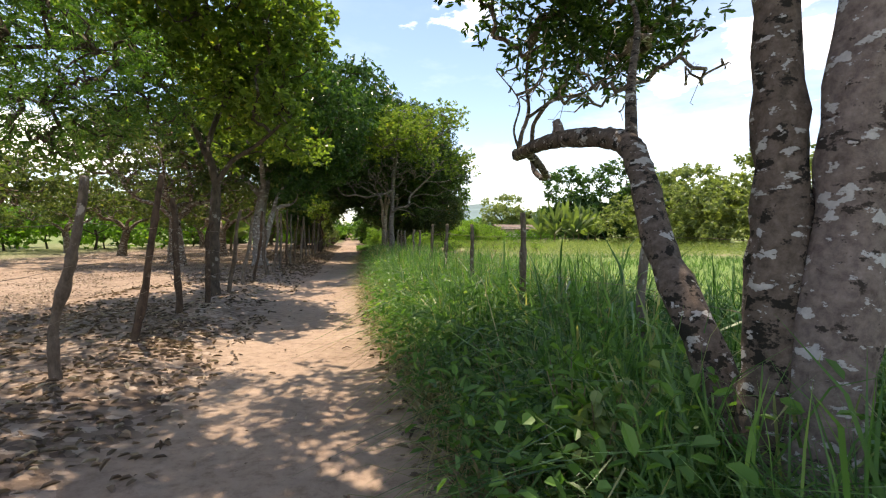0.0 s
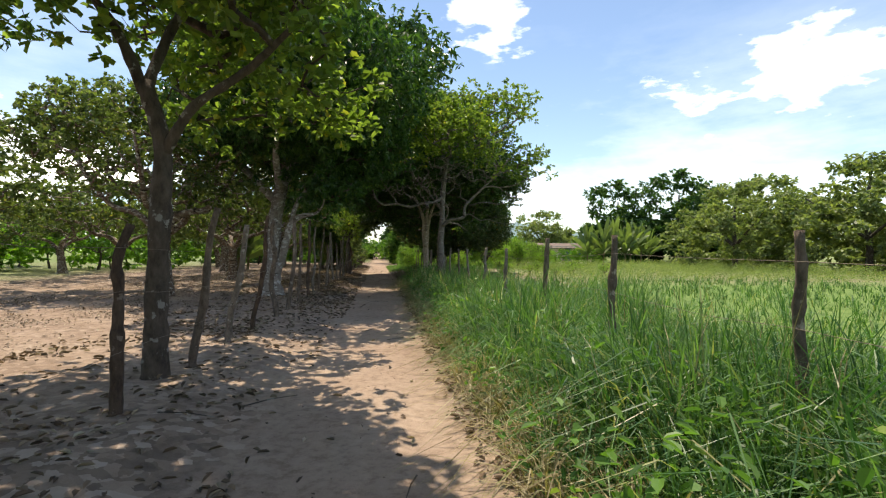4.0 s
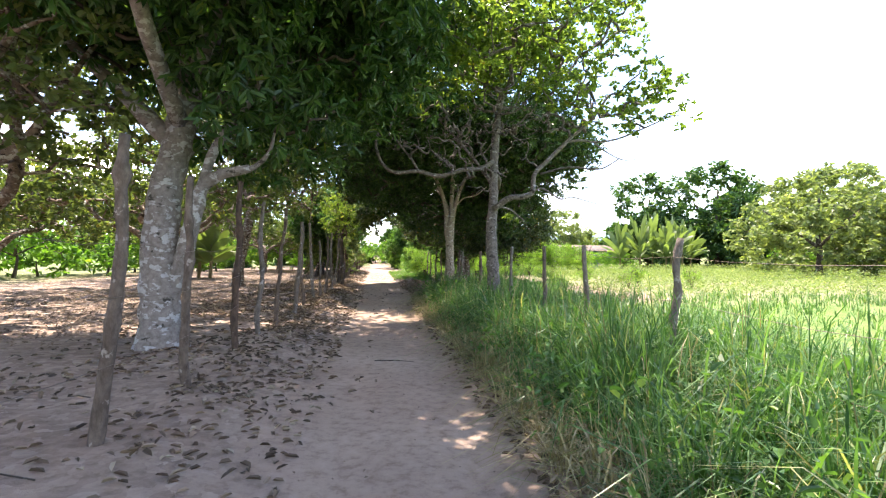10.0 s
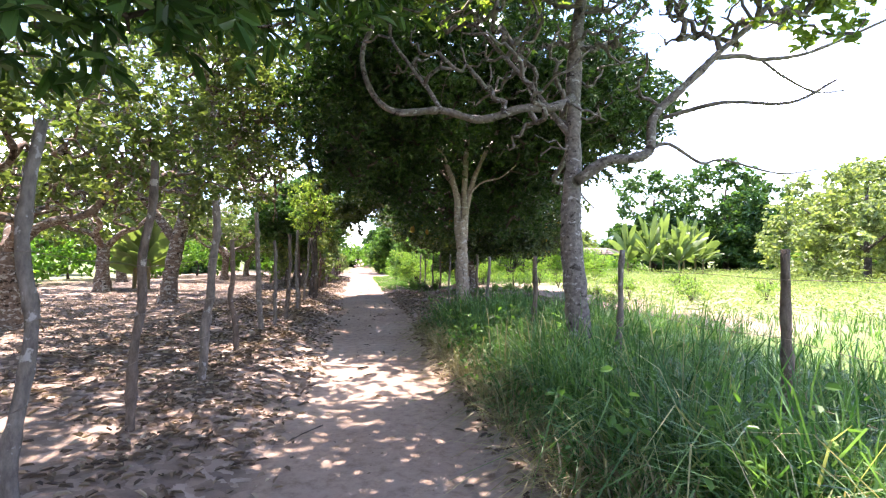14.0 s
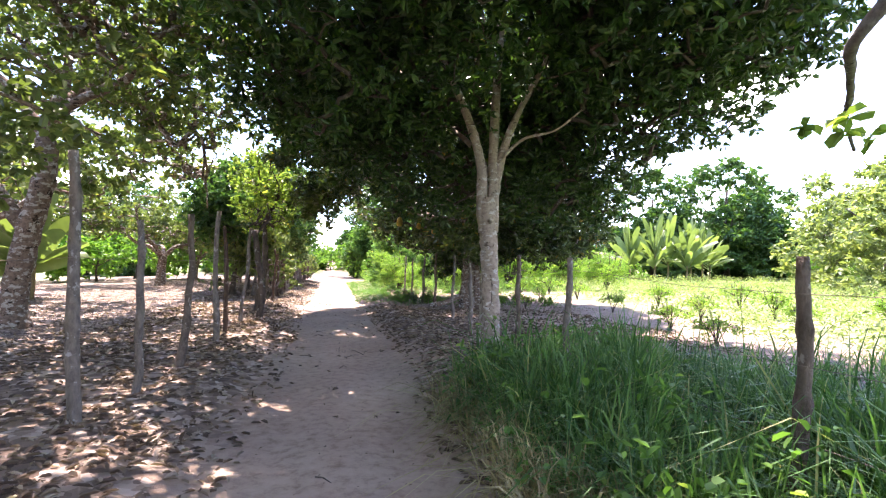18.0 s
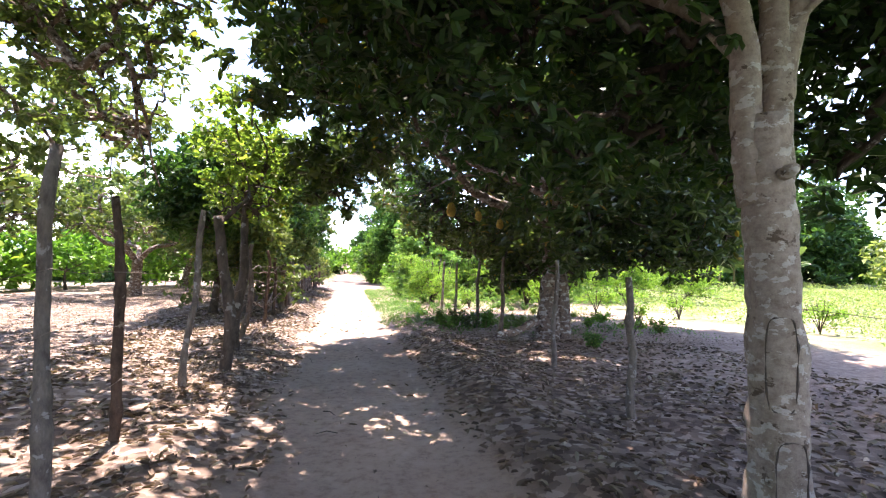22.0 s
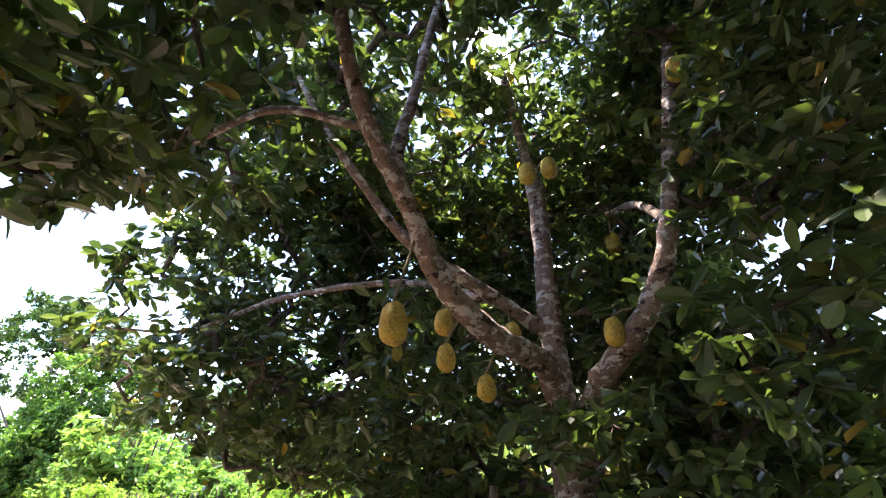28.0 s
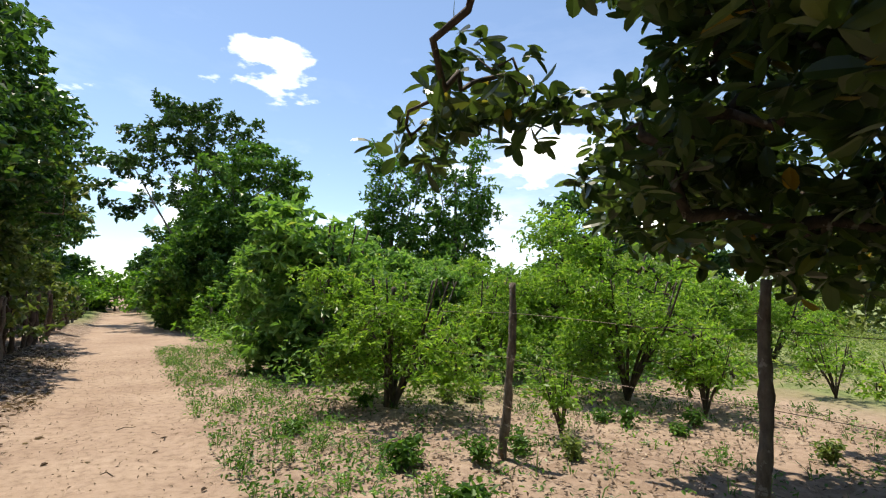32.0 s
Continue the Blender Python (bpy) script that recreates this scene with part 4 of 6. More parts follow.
LOW_LOBES = [(-1.6, 39.2, 2.6, 1.2, 0.9, 0.9), (-0.4, 40.2, 2.4, 1.3, 1.0, 0.8), (-3.9, 40.35, 2.1, 0.5, 0.4, 0.5), (-3.2, 40.55, 1.8, 0.5, 0.35, 0.5),
             (-2.9, 39.7, 2.9, 0.8, 0.7, 0.8), (-2.4, 39.9, 2.2, 0.8, 0.7, 0.7), (-4.3, 41.9, 3.2, 0.9, 0.7, 0.8), (-2.3, 40.6, 3.9, 1.0, 0.9, 0.9), (-8.64, 39.11, 3.56, 0.65, 0.8, 0.52), (-3.45, 38.03, 3.78, 0.97, 0.8, 0.73), (-8.04, 40.19, 3.88, 0.76, 0.8, 0.62), (-4.32, 42.35, 1.45, 0.6, 0.5, 0.65), (-3.6, 42.2, 1.8, 0.6, 0.5, 0.5), (-2.8, 42.4, 1.85, 0.7, 0.5, 0.4), (-4.21, 43.07, 2.2, 0.86, 0.69, 0.83),
              (-4.6, 46.4, 2.95, 0.97, 0.8, 0.83), (-7.3, 43.79, 4.2, 0.6, 0.7, 0.3), (-7.5, 45.0, 3.62, 0.75, 0.55, 0.32), (-8.1, 45.4, 3.85, 0.35, 0.35, 0.25), (-6.9, 46.6, 3.3, 0.7, 0.7, 0.6), (-6.2, 44.0, 3.1, 1.0, 0.8, 0.7), (-3.89, 38.27, 2.83, 0.86, 0.69, 0.83),
              (-2.7, 39.71, 2.2, 0.97, 0.69, 0.83), (-3.24, 44.03, 2.73, 1.84, 0.8, 1.14), (-2.48, 45.71, 3.46, 1.94, 1.38, 1.66), (-4.75, 45.47, 2.73, 1.3, 1.03, 1.04), (0.11, 41.87, 3.46, 1.51, 2.3, 1.77)]
tree("jackfruit_tree", "jackfruit tree with mottled twin trunk and low dark crown", JACK,
     HIGH_LOBES + LOW_LOBES, 3250, 35, (0.18, 0.082), BARK_JACK, JACK_LEAF, 26, 0.25, widest=0.62, sides=18, hollow=0.5, plain_above=5.2, thick=0.04, twig_bark=BARK_DARK, fine_west_of=-4.4)


# ---- jackfruits ----
def fruit_material():
    m, n, l, p = shader("jackfruit_skin")
    v = n.new("ShaderNodeTexVoronoi")
    v.inputs["Scale"].default_value = 55
    c = n.new("ShaderNodeTexCoord")
    l.new(c.outputs["Object"], v.inputs["Vector"])
    r = ramp(n, [(0.0, (0.52, 0.40, 0.06)), (0.6, (0.38, 0.28, 0.04)), (1.0, (0.16, 0.10, 0.02))])
    l.new(v.outputs["Distance"], r.inputs[0])
    t = tex(n, l, 6.0, 4)
    k = ramp(n, [(0.35, (0.7, 0.6, 0.5)), (0.65, (1.1, 1.05, 0.9))])
    l.new(t.outputs["Fac"], k.inputs[0])
    l.new(mix(n, l, 1.0, r.outputs[0], k.outputs[0], "MULTIPLY").outputs[0], p.inputs["Base Color"])
    p.inputs["Roughness"].default_value = 0.7
    bump(n, l, p, v.outputs["Distance"], -0.8, 0.012)
    return m


FRUIT = fruit_material()
STALK = plain("fruit_stalk", (0.16, 0.13, 0.06), 0.8)


def jackfruit(x, y, z, length, width, seed, stalk_to):
    rng = np.random.default_rng(seed)
    root = thing("jackfruit", x, y, z, "ripening yellow-green knobbly jackfruit hanging from its branch", "fruit", "jackfruits on the tree")
    s = np.linspace(0, np.pi, 15)
    line = np.stack([0.012 * np.sin(s), 0.008 * np.cos(s), -length * 0.5 * (1 - np.cos(s))], -1)
    rad = np.maximum(width * 0.5 * np.sin(s) ** 0.62 * (1 + 0.16 * (-np.cos(s))), 0.008)
    v, q, t = tube_arrays(line, rad, 18, 0.018, rng)
    body = piece("fruit", mesh_of("fruit", v, [q, t], FRUIT), root)
    to = np.array(stalk_to) - (x, y, z)
    st = np.array([to, to * 0.5 + [0.02, 0.01, 0.03], [0, 0, -0.01]])
    v, q, t = tube_arrays(smooth_line(st, 4), np.full(9, 0.012), 7)
    piece("stalk", mesh_of("stalk", v, [q, t], STALK), body, "woody brown fruit stalk")


for n, (x, y, z, ln, wd, to) in enumerate([
        (-5.87, 40.28, 3.02, 0.31, 0.2, (-5.72, 40.22, 3.6)), (-4.98, 41.0, 3.36, 0.25, 0.18, (-4.95, 41.08, 3.85)), (-5.25, 40.56, 2.88, 0.22, 0.15, (-5.12, 40.46, 3.14)), (-4.75, 40.7, 2.72, 0.22, 0.16, (-4.62, 40.6, 3.0)),
        (-4.2, 40.95, 3.36, 0.24, 0.18, (-4.2, 41.05, 3.58)), (-4.18, 40.55, 5.08, 0.26, 0.19, (-3.76, 40.9, 5.2)), (-3.9, 40.48, 5.23, 0.26, 0.19, (-3.75, 40.9, 5.3)), (-2.9, 40.55, 4.58, 0.27, 0.19, (-2.93, 40.52, 4.8)),
        (-3.8, 40.05, 3.22, 0.26, 0.18, (-3.62, 39.95, 3.3)), (-3.6, 39.0, 5.6, 0.26, 0.2, (-3.43, 39.15, 5.8))]):
    jackfruit(x, y, z, ln, wd, 60 + n, to)

# ---- living posts with lime-green crowns on the stick fence ----
tree("cashew_tree", "young cashew trees grown as leaning fence posts with lime leaves",
     [("trunk", [z0(-9.70, 38.3, -0.1), (-9.66, 38.3, 0.7), (-9.55, 38.35, 1.5), (-9.6, 38.5, 2.6), (-9.3, 38.6, 3.4)], 0.10, 0.05),
      ("second_trunk", [z0(-9.12, 36.65, -0.1), (-9.06, 36.65, 0.8), (-9.18, 36.64, 1.6), (-9.27, 36.63, 2.3)], 0.08, 0.066),
      ("limb", [(-9.24, 36.64, 2.2), (-9.0, 37.0, 2.6), (-9.2, 37.6, 2.75), (-9.5, 38.2, 3.2)], 0.03, 0.012)],
     [(-9.7, 38.6, 3.5, 0.65, 0.8, 0.55), (-9.8, 39.0, 2.75, 0.75, 0.8, 0.4), (-10.0, 39.3, 4.2, 0.8, 0.9, 0.6), (-9.6, 38.3, 4.5, 0.6, 0.6, 0.4), (-10.2, 40.4, 3.5, 0.9, 0.9, 0.8)], 130, 28, (0.115, 0.075), BARK_DARK, CASHEW_LEAF, 31, 0.22, widest=0.64, hollow=0.3,
     bare=([(-9.5, 38.3, 2.7, 0.8, 0.8, 0.4)], 60))
for k, (x, y, h, r) in enumerate([(-12.6, 44.0, 5.6, 1.5), (-13.3, 47.6, 6.2, 1.8), (-13.3, 51.0, 7.4, 2.3), (-13.9, 55.4, 7.8, 2.6), (-14.9, 61.0, 8.0, 2.8)]):
    g = on(x, y)
    tree("fence_row_tree", "dense green tree leaning over the stick fence", [("trunk", [(x, y, g - 0.1), (x + 0.1, y, g + 1.0), (x, y + 0.1, g + 2.0), (x, y, h * 0.7)], 0.1, 0.05)],
         [(x, y, h * 0.72, r * 0.8, r * 0.8, h * 0.25), (x + 0.6, y - 0.9, h * 0.56, r * 0.6, r * 0.6, h * 0.15), (x - 0.8, y + 0.8, h * 0.6, r * 0.7, r * 0.7, h * 0.2), (x + 0.5, y + 1.0, h * 0.5, r * 0.55, r * 0.6, h * 0.12), (x + 0.3, y + 0.2, h * 0.88, r * 0.5, r * 0.5, h * 0.12), (x - 0.2, y - 1.4, h * 0.62, r * 0.7, r * 0.7, h * 0.2)], 460, 42, (0.18, 0.11), BARK_DARK,
         MANGO_LEAF, 70 + k, 0.24, group="trees along the stick fence", far=True)

# ---- orchard behind the stick fence ----
def gnarled(x, y, seed, leaf_mat, label, h=5.2, r=4.2, clumps=320, per=35, fork_z=1.5, far=False):
    rng = np.random.default_rng(seed)
    g = on(x, y)
    lean = rng.normal(size=2) * 0.2
    fork = np.array([x + lean[0], y + lean[1], g + fork_z])
    stems = [("trunk", [(x, y, g - 0.1), (x + lean[0] * 0.3, y + lean[1] * 0.5, g + fork_z * 0.45), tuple(fork)], 0.23, 0.19)]
    a0 = rng.random() * 6.3
    for k in range(4):
        a = a0 + k * 1.57 + rng.normal() * 0.3
        d = np.array([math.cos(a), math.sin(a), 0])
        e = np.array([-d[1], d[0], 0]) * rng.normal() * 0.5
        stems.append(("limb", [tuple(fork - [0, 0, 0.1]), tuple(fork + d * 0.6 + [0, 0, 0.5]), tuple(fork + d * 1.3 + e + [0, 0, 0.75]), tuple(fork + d * 1.9 + e * 0.4 + [0, 0, 1.5]), tuple(fork + d * 2.3 + e + [0, 0, 2.3])], 0.11, 0.035))
    blobs = [(x, y, g + h * 0.72, r, r, h * 0.25)] + [(x + r * 0.65 * math.cos(a0 + k * 1.2), y + r * 0.65 * math.sin(a0 + k * 1.2), g + h * (0.5 + 0.2 * rng.random()), r * 0.5, r * 0.5, h * 0.22) for k in range(5)]
    return tree("orchard_tree", label, stems, blobs, clumps, per, (0.2, 0.13) if far else (0.13, 0.08), BARK_JACK, leaf_mat, seed, 0.24, widest=0.62, hollow=0.3, gain=0.012, group="cashew orchard", far=far, bare=([(x, y, g + h * 0.55, r * 0.8, r * 0.8, h * 0.15)], 110))


GNARL = "gnarled old cashew tree with low forked trunk on leaf litter"
tree("orchard_tree", "old cashew tree with grey trunk and long forked crooked limbs",
     [("trunk", [z0(-12.1, 22.0, -0.1), (-12.12, 22.0, 0.9), (-12.08, 22.0, 1.6), (-12.05, 22.0, 2.3)], 0.23, 0.17),
      ("limb", [(-12.08, 22.0, 2.2), (-12.25, 22.0, 2.75), (-12.77, 21.9, 3.4), (-13.75, 21.8, 3.67), (-14.74, 21.9, 4.1), (-15.4, 22.0, 4.9)], 0.13, 0.04),
      ("limb", [(-12.05, 22.0, 2.1), (-11.7, 22.0, 2.3), (-11.22, 21.9, 2.75), (-11.14, 21.8, 3.8), (-11.4, 21.7, 4.7), (-12.3, 21.6, 5.4), (-13.6, 21.4, 5.9), (-14.6, 21.2, 6.2)], 0.13, 0.04),
      ("limb", [(-11.2, 21.85, 3.4), (-10.6, 21.4, 4.2), (-9.9, 20.8, 4.6), (-9.2, 20.4, 5.2)], 0.07, 0.025),
      ("limb", [(-13.7, 21.8, 3.66), (-14.2, 21.0, 4.4), (-14.6, 20.0, 5.0)], 0.05, 0.02)],
     [(-13.0, 21.6, 6.1, 3.2, 2.8, 1.2), (-15.2, 21.6, 5.2, 1.9, 2.0, 1.1), (-10.2, 20.6, 5.5, 1.8, 1.8, 0.9), (-12.2, 19.4, 5.6, 2.0, 1.5, 0.8), (-14.4, 19.6, 5.1, 1.6, 1.4, 0.8), (-11.6, 24.0, 5.2, 2.2, 1.6, 1.0)], 520, 28, (0.13, 0.08), BARK_JACK, GREYGREEN_LEAF, 41, 0.25,
     widest=0.62, hollow=0.3, gain=0.011, group="cashew orchard", plain_above=5.6, bare=([(-12.8, 21.6, 4.8, 2.4, 2.0, 0.7)], 120))
gnarled(-12.7, 28.3, 42, GREYGREEN_LEAF, GNARL)
tree("orchard_tree", "tall old cashew tree with thick crooked trunk and open crown",
           [("trunk", [z0(-12.95, 34.05, -0.1), (-12.9, 34.05, 0.9), (-12.72, 34.05, 1.9), (-12.5, 34.05, 2.8), (-12.43, 34.1, 3.4), (-12.58, 34.12, 4.2)], 0.24, 0.17),
            ("limb", [(-12.56, 34.1, 4.0), (-12.3, 34.3, 5.0), (-12.35, 34.5, 5.7), (-12.1, 34.7, 6.5), (-12.2, 34.9, 7.6)], 0.11, 0.04),
            ("limb", [(-12.55, 34.1, 4.0), (-12.0, 34.2, 4.62), (-11.1, 34.3, 5.15), (-10.7, 33.8, 5.4), (-10.2, 33.0, 6.0)], 0.12, 0.04),
            ("limb", [(-12.58, 34.12, 4.0), (-13.0, 33.9, 4.75), (-13.7, 33.6, 5.4), (-14.0, 32.8, 6.8)], 0.13, 0.04),
            ("limb", [(-12.7, 34.05, 2.0), (-13.3, 33.8, 3.0), (-14.0, 33.4, 4.0), (-15.2, 33.0, 5.2), (-16.4, 33.2, 6.2)], 0.14, 0.04),
            ("limb", [(-12.58, 34.12, 4.2), (-12.7, 35.0, 5.0), (-12.4, 35.9, 5.6), (-11.9, 36.4, 5.2), (-11.4, 36.4, 4.6), (-11.13, 36.4, 4.31), (-10.95, 36.5, 4.55), (-10.8, 36.6, 4.72), (-10.68, 36.8, 4.5), (-10.68, 36.95, 4.13)], 0.08, 0.038),
            ("limb", [(-10.68, 36.95, 4.15), (-10.9, 37.6, 3.95), (-11.15, 38.1, 3.85), (-11.12, 38.15, 3.45), (-11.4, 38.8, 3.25), (-11.6, 39.3, 3.1)], 0.035, 0.01),
            ("limb", [(-10.68, 36.95, 4.15), (-10.85, 37.3, 3.7), (-10.8, 37.4, 3.3), (-10.75, 37.38, 2.95)], 0.03, 0.009),
            ("limb", [(-11.2, 34.3, 5.4), (-10.6, 32.6, 5.3), (-10.3, 31.2, 5.7), (-9.9, 29.8, 6.2)], 0.06, 0.02)],
           # lobes east of x -9.1 are extra cover, added to shade the fence-side litter
           [(-13.0, 34.3, 7.2, 4.6, 4.4, 1.6), (-10.3, 33.2, 6.2, 2.0, 2.4, 1.1), (-9.8, 30.2, 6.3, 2.2, 2.4, 1.0), (-15.5, 33.5, 6.2, 2.6, 2.4, 1.2), (-11.6, 36.4, 5.7, 2.0, 1.8, 1.0), (-8.3, 28.9, 7.2, 2.0, 1.9, 0.8), (-8.0, 30.6, 7.4, 1.5, 1.4, 0.6), (-10.5, 33.4, 4.9, 1.5, 1.5, 0.6), (-9.6, 32.2, 5.3, 1.6, 1.6, 0.8), (-8.6, 34.4, 6.5, 1.8, 1.9, 0.8), (-9.0, 31.6, 6.9, 1.5, 2.5, 0.6), (-12.0, 36.8, 5.5, 1.8, 1.5, 0.8), (-10.9, 37.0, 4.8, 1.0, 1.0, 0.4), (-13.4, 38.0, 5.6, 2.0, 1.8, 0.9), (-9.9, 36.2, 5.4, 1.2, 1.3, 0.5), (-11.8, 38.0, 4.6, 1.4, 1.4, 0.7), (-13.5, 40.0, 4.7, 1.8, 1.8, 0.9), (-11.2, 37.0, 5.2, 1.2, 1.2, 0.5)], 1220, 28, (0.125, 0.076), BARK_JACK, GREYGREEN_LEAF, 43, 0.25, widest=0.62, hollow=0.3,
           gain=0.011, group="cashew orchard", plain_above=6.6, bare=([(-13.0, 34.0, 5.6, 3.0, 2.6, 0.8), (-10.6, 32.2, 5.3, 1.4, 1.8, 0.5), (-11.0, 37.3, 4.1, 0.8, 0.9, 0.6), (-11.6, 36.6, 4.9, 1.0, 1.0, 0.6)], 260))
orchard_far = gnarled(-19, 29, 44, GREYGREEN_LEAF, GNARL, 5.2, 4.2, 250, 28, 1.5, True)
gnarled(-10.6, 19.7, 45, GREYGREEN_LEAF, GNARL, 5.8, 3.0, 180, 24, 1.9)
rng = np.random.default_rng(8)
for k, (x, y) in enumerate([(-18.5, 39), (-21, 21), (-18.5, 50), (-26, 34), (-18.5, 14), (-24, 8), (-20, 57), (-14, 3), (-16.5, 55), (-23, 47)]):
    m = pose(x, y, on(x, y) - 0.1, 0, 0, rng.random() * 360) @ Matrix.Scale(0.85 + 0.35 * rng.random(), 4)
    copy_thing(orchard_far, m)


# ---- feathery tree at the start ----
tree("acacia_tree", "feathery fine-leaved tree hanging over the stick fence",
     [("trunk", [z0(-7.6, 4.6, -0.1), (-7.5, 4.8, 1.2), (-7.3, 5.2, 2.4), (-6.8, 5.8, 3.6)], 0.13, 0.07),
      ("limb", [(-7.3, 5.2, 2.5), (-6.4, 5.6, 3.2), (-5.4, 6.0, 3.7), (-4.4, 6.6, 3.9)], 0.05, 0.015),
      ("limb", [(-7.3, 5.2, 2.6), (-7.0, 6.4, 3.2), (-6.4, 7.6, 3.6), (-5.4, 8.4, 3.9)], 0.05, 0.012)],
     # lobes (-3.6, 5.0) and (-4.2, 3.2) hang out of view, added for bank shade
     [(-6.3, 5.6, 3.9, 2.2, 1.8, 0.9), (-5.0, 6.4, 3.9, 1.2, 1.2, 0.5), (-7.2, 7.0, 3.4, 1.6, 1.6, 0.8), (-3.6, 5.0, 5.4, 2.4, 2.2, 0.7), (-4.2, 3.2, 5.4, 2.6, 1.8, 0.8), (-6.6, 3.4, 5.4, 1.8, 2.2, 0.7), (-5.5, 8.3, 3.7, 1.2, 1.1, 0.6), (-6.9, 8.8, 3.5, 1.4, 1.2, 0.8)], 1000, 63, (0.088, 0.023), BARK_DARK, THICKET_LEAF, 33, 0.24, droop=0.3, far=True)


# ---- broad trees beyond the pasture ----
def broad(name, label, h, r, leaf, leaf_mat, bark, seed, clumps=420, per=14, low=0.18, lumps=9, trunk=0.22, group="", clump_r=0.5):
    """A round-headed tree at the origin's west, to be copied."""
    rng = np.random.default_rng(seed)
    stems = [("trunk", [(0, 0, -0.2), (0.1, 0, h * 0.2), (0, 0.1, h * 0.45), (0.1, 0, h * 0.7)], trunk, trunk * 0.4)]
    for k in range(4):
        a = k * 1.57 + rng.normal() * 0.3
        stems.append(("limb", [(0, 0, h * 0.25), (r * 0.3 * math.cos(a), r * 0.3 * math.sin(a), h * 0.42), (r * 0.6 * math.cos(a), r * 0.6 * math.sin(a), h * 0.6)], trunk * 0.5, trunk * 0.15))
    blobs = [(0, 0, h * 0.62, r * 0.75, r * 0.75, h * 0.36)]
    for k in range(lumps):
        a, e = k * 6.283 / lumps + rng.normal() * 0.25, rng.random()
        blobs.append((r * (0.75 - 0.35 * e) * math.cos(a), r * (0.75 - 0.35 * e) * math.sin(a), h * (low + 0.2 + 0.45 * e), r * 0.42, r * 0.42, h * 0.19))
    ob = tree(name, label, stems, blobs, clumps, per, leaf, bark, leaf_mat, seed, clump_r, hollow=0.55, sides=8, group=group, far=True)
    return ob


def put(ob, x, y, turn, size, dz=0.0):
    ob.matrix_basis = pose(x, y, on(x, y) + dz, 0, 0, turn) @ Matrix.Scale(size, 4)
    return ob


def again(ob, x, y, turn, size, dz=0.0):
    return copy_thing(ob, pose(x, y, on(x, y) + dz, 0, 0, turn) @ Matrix.Scale(size / ob.scale[0], 4))


far_round = put(broad("pasture_tree", "broad round-headed tree beyond the green pasture", 7.8, 5.8, (0.36, 0.24), HAZED_FAR_LEAF, BARK_DARK, 81, 135, 63, -0.08, 12, group="trees beyond the pasture"), 22, 50, 0, 1.0)
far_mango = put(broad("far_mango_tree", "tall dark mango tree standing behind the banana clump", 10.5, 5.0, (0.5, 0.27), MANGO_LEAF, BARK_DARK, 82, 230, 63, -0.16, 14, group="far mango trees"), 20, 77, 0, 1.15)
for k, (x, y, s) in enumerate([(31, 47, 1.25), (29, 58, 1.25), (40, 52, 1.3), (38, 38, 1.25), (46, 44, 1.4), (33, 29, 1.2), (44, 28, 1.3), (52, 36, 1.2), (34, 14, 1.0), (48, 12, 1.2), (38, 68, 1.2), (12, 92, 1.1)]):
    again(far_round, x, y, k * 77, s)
for k, (x, y, s) in enumerate([(29, 78, 1.3), (36, 83, 1.1), (-2, 88, 0.8), (-24, 78, 0.85), (-30, 66, 0.8)]):
    again(far_mango, x, y, k * 131, s)
shrub = put(broad("orchard_shrub", "bright green shrub at the far side of the orchard", 2.6, 2.6, (0.29, 0.18), BRIGHT_LEAF, BARK_DARK, 83, 42, 28, 0.0, 9, 0.06, "shrubs behind the orchard", 0.4), -34, 28, 0, 1.0)
rng = np.random.default_rng(9)
for k in range(32):
    a = radians(95 + 118 * k / 36) + rng.normal() * 0.02
    d = 27 + 9 * rng.random()
    x, y = -4 + d * math.cos(a), 24 + d * math.sin(a) * 1.15
    turn, size = rng.random() * 360, 1.0 + 0.5 * rng.random()
    if x < middle(y) - 9:
        again(shrub, x, y, turn, size)
for k in range(16):
    x, y = -16 + 46 * k / 15 + rng.normal(), 92 + 6 * rng.random()
    if abs(x - middle(y)) > 3:
        again(shrub, x, y, rng.random() * 360, 1.1 + 0.5 * rng.random())
for x, y in ((8.5, 69), (10.6, 68), (12.8, 69.5), (14.8, 71)):
    again(shrub, x, y, x * 50, 0.72)
for k in range(12):
    again(shrub, 26 + rng.random() * 14, 20 + 50 * k / 11, rng.random() * 360, 0.7 + 0.3 * rng.random())
backs = put(broad("far_orchard_tree", "dull green tree at the far edge of the orchard", 6.0, 4.4, (0.36, 0.23), GREYGREEN_LEAF, BARK_DARK, 84, 95, 49, 0.1, 9, 0.16, "trees behind the orchard"), -38, 34, 0, 1.0)
for k, (x, y) in enumerate([(-41, 22), (-40, 46), (-36, 58), (-42, 10), (-36, -2), (-29, 66), (-22, 72), (-48, 50)]):
    again(backs, x, y, k * 61, 0.9 + 0.04 * (k % 5))

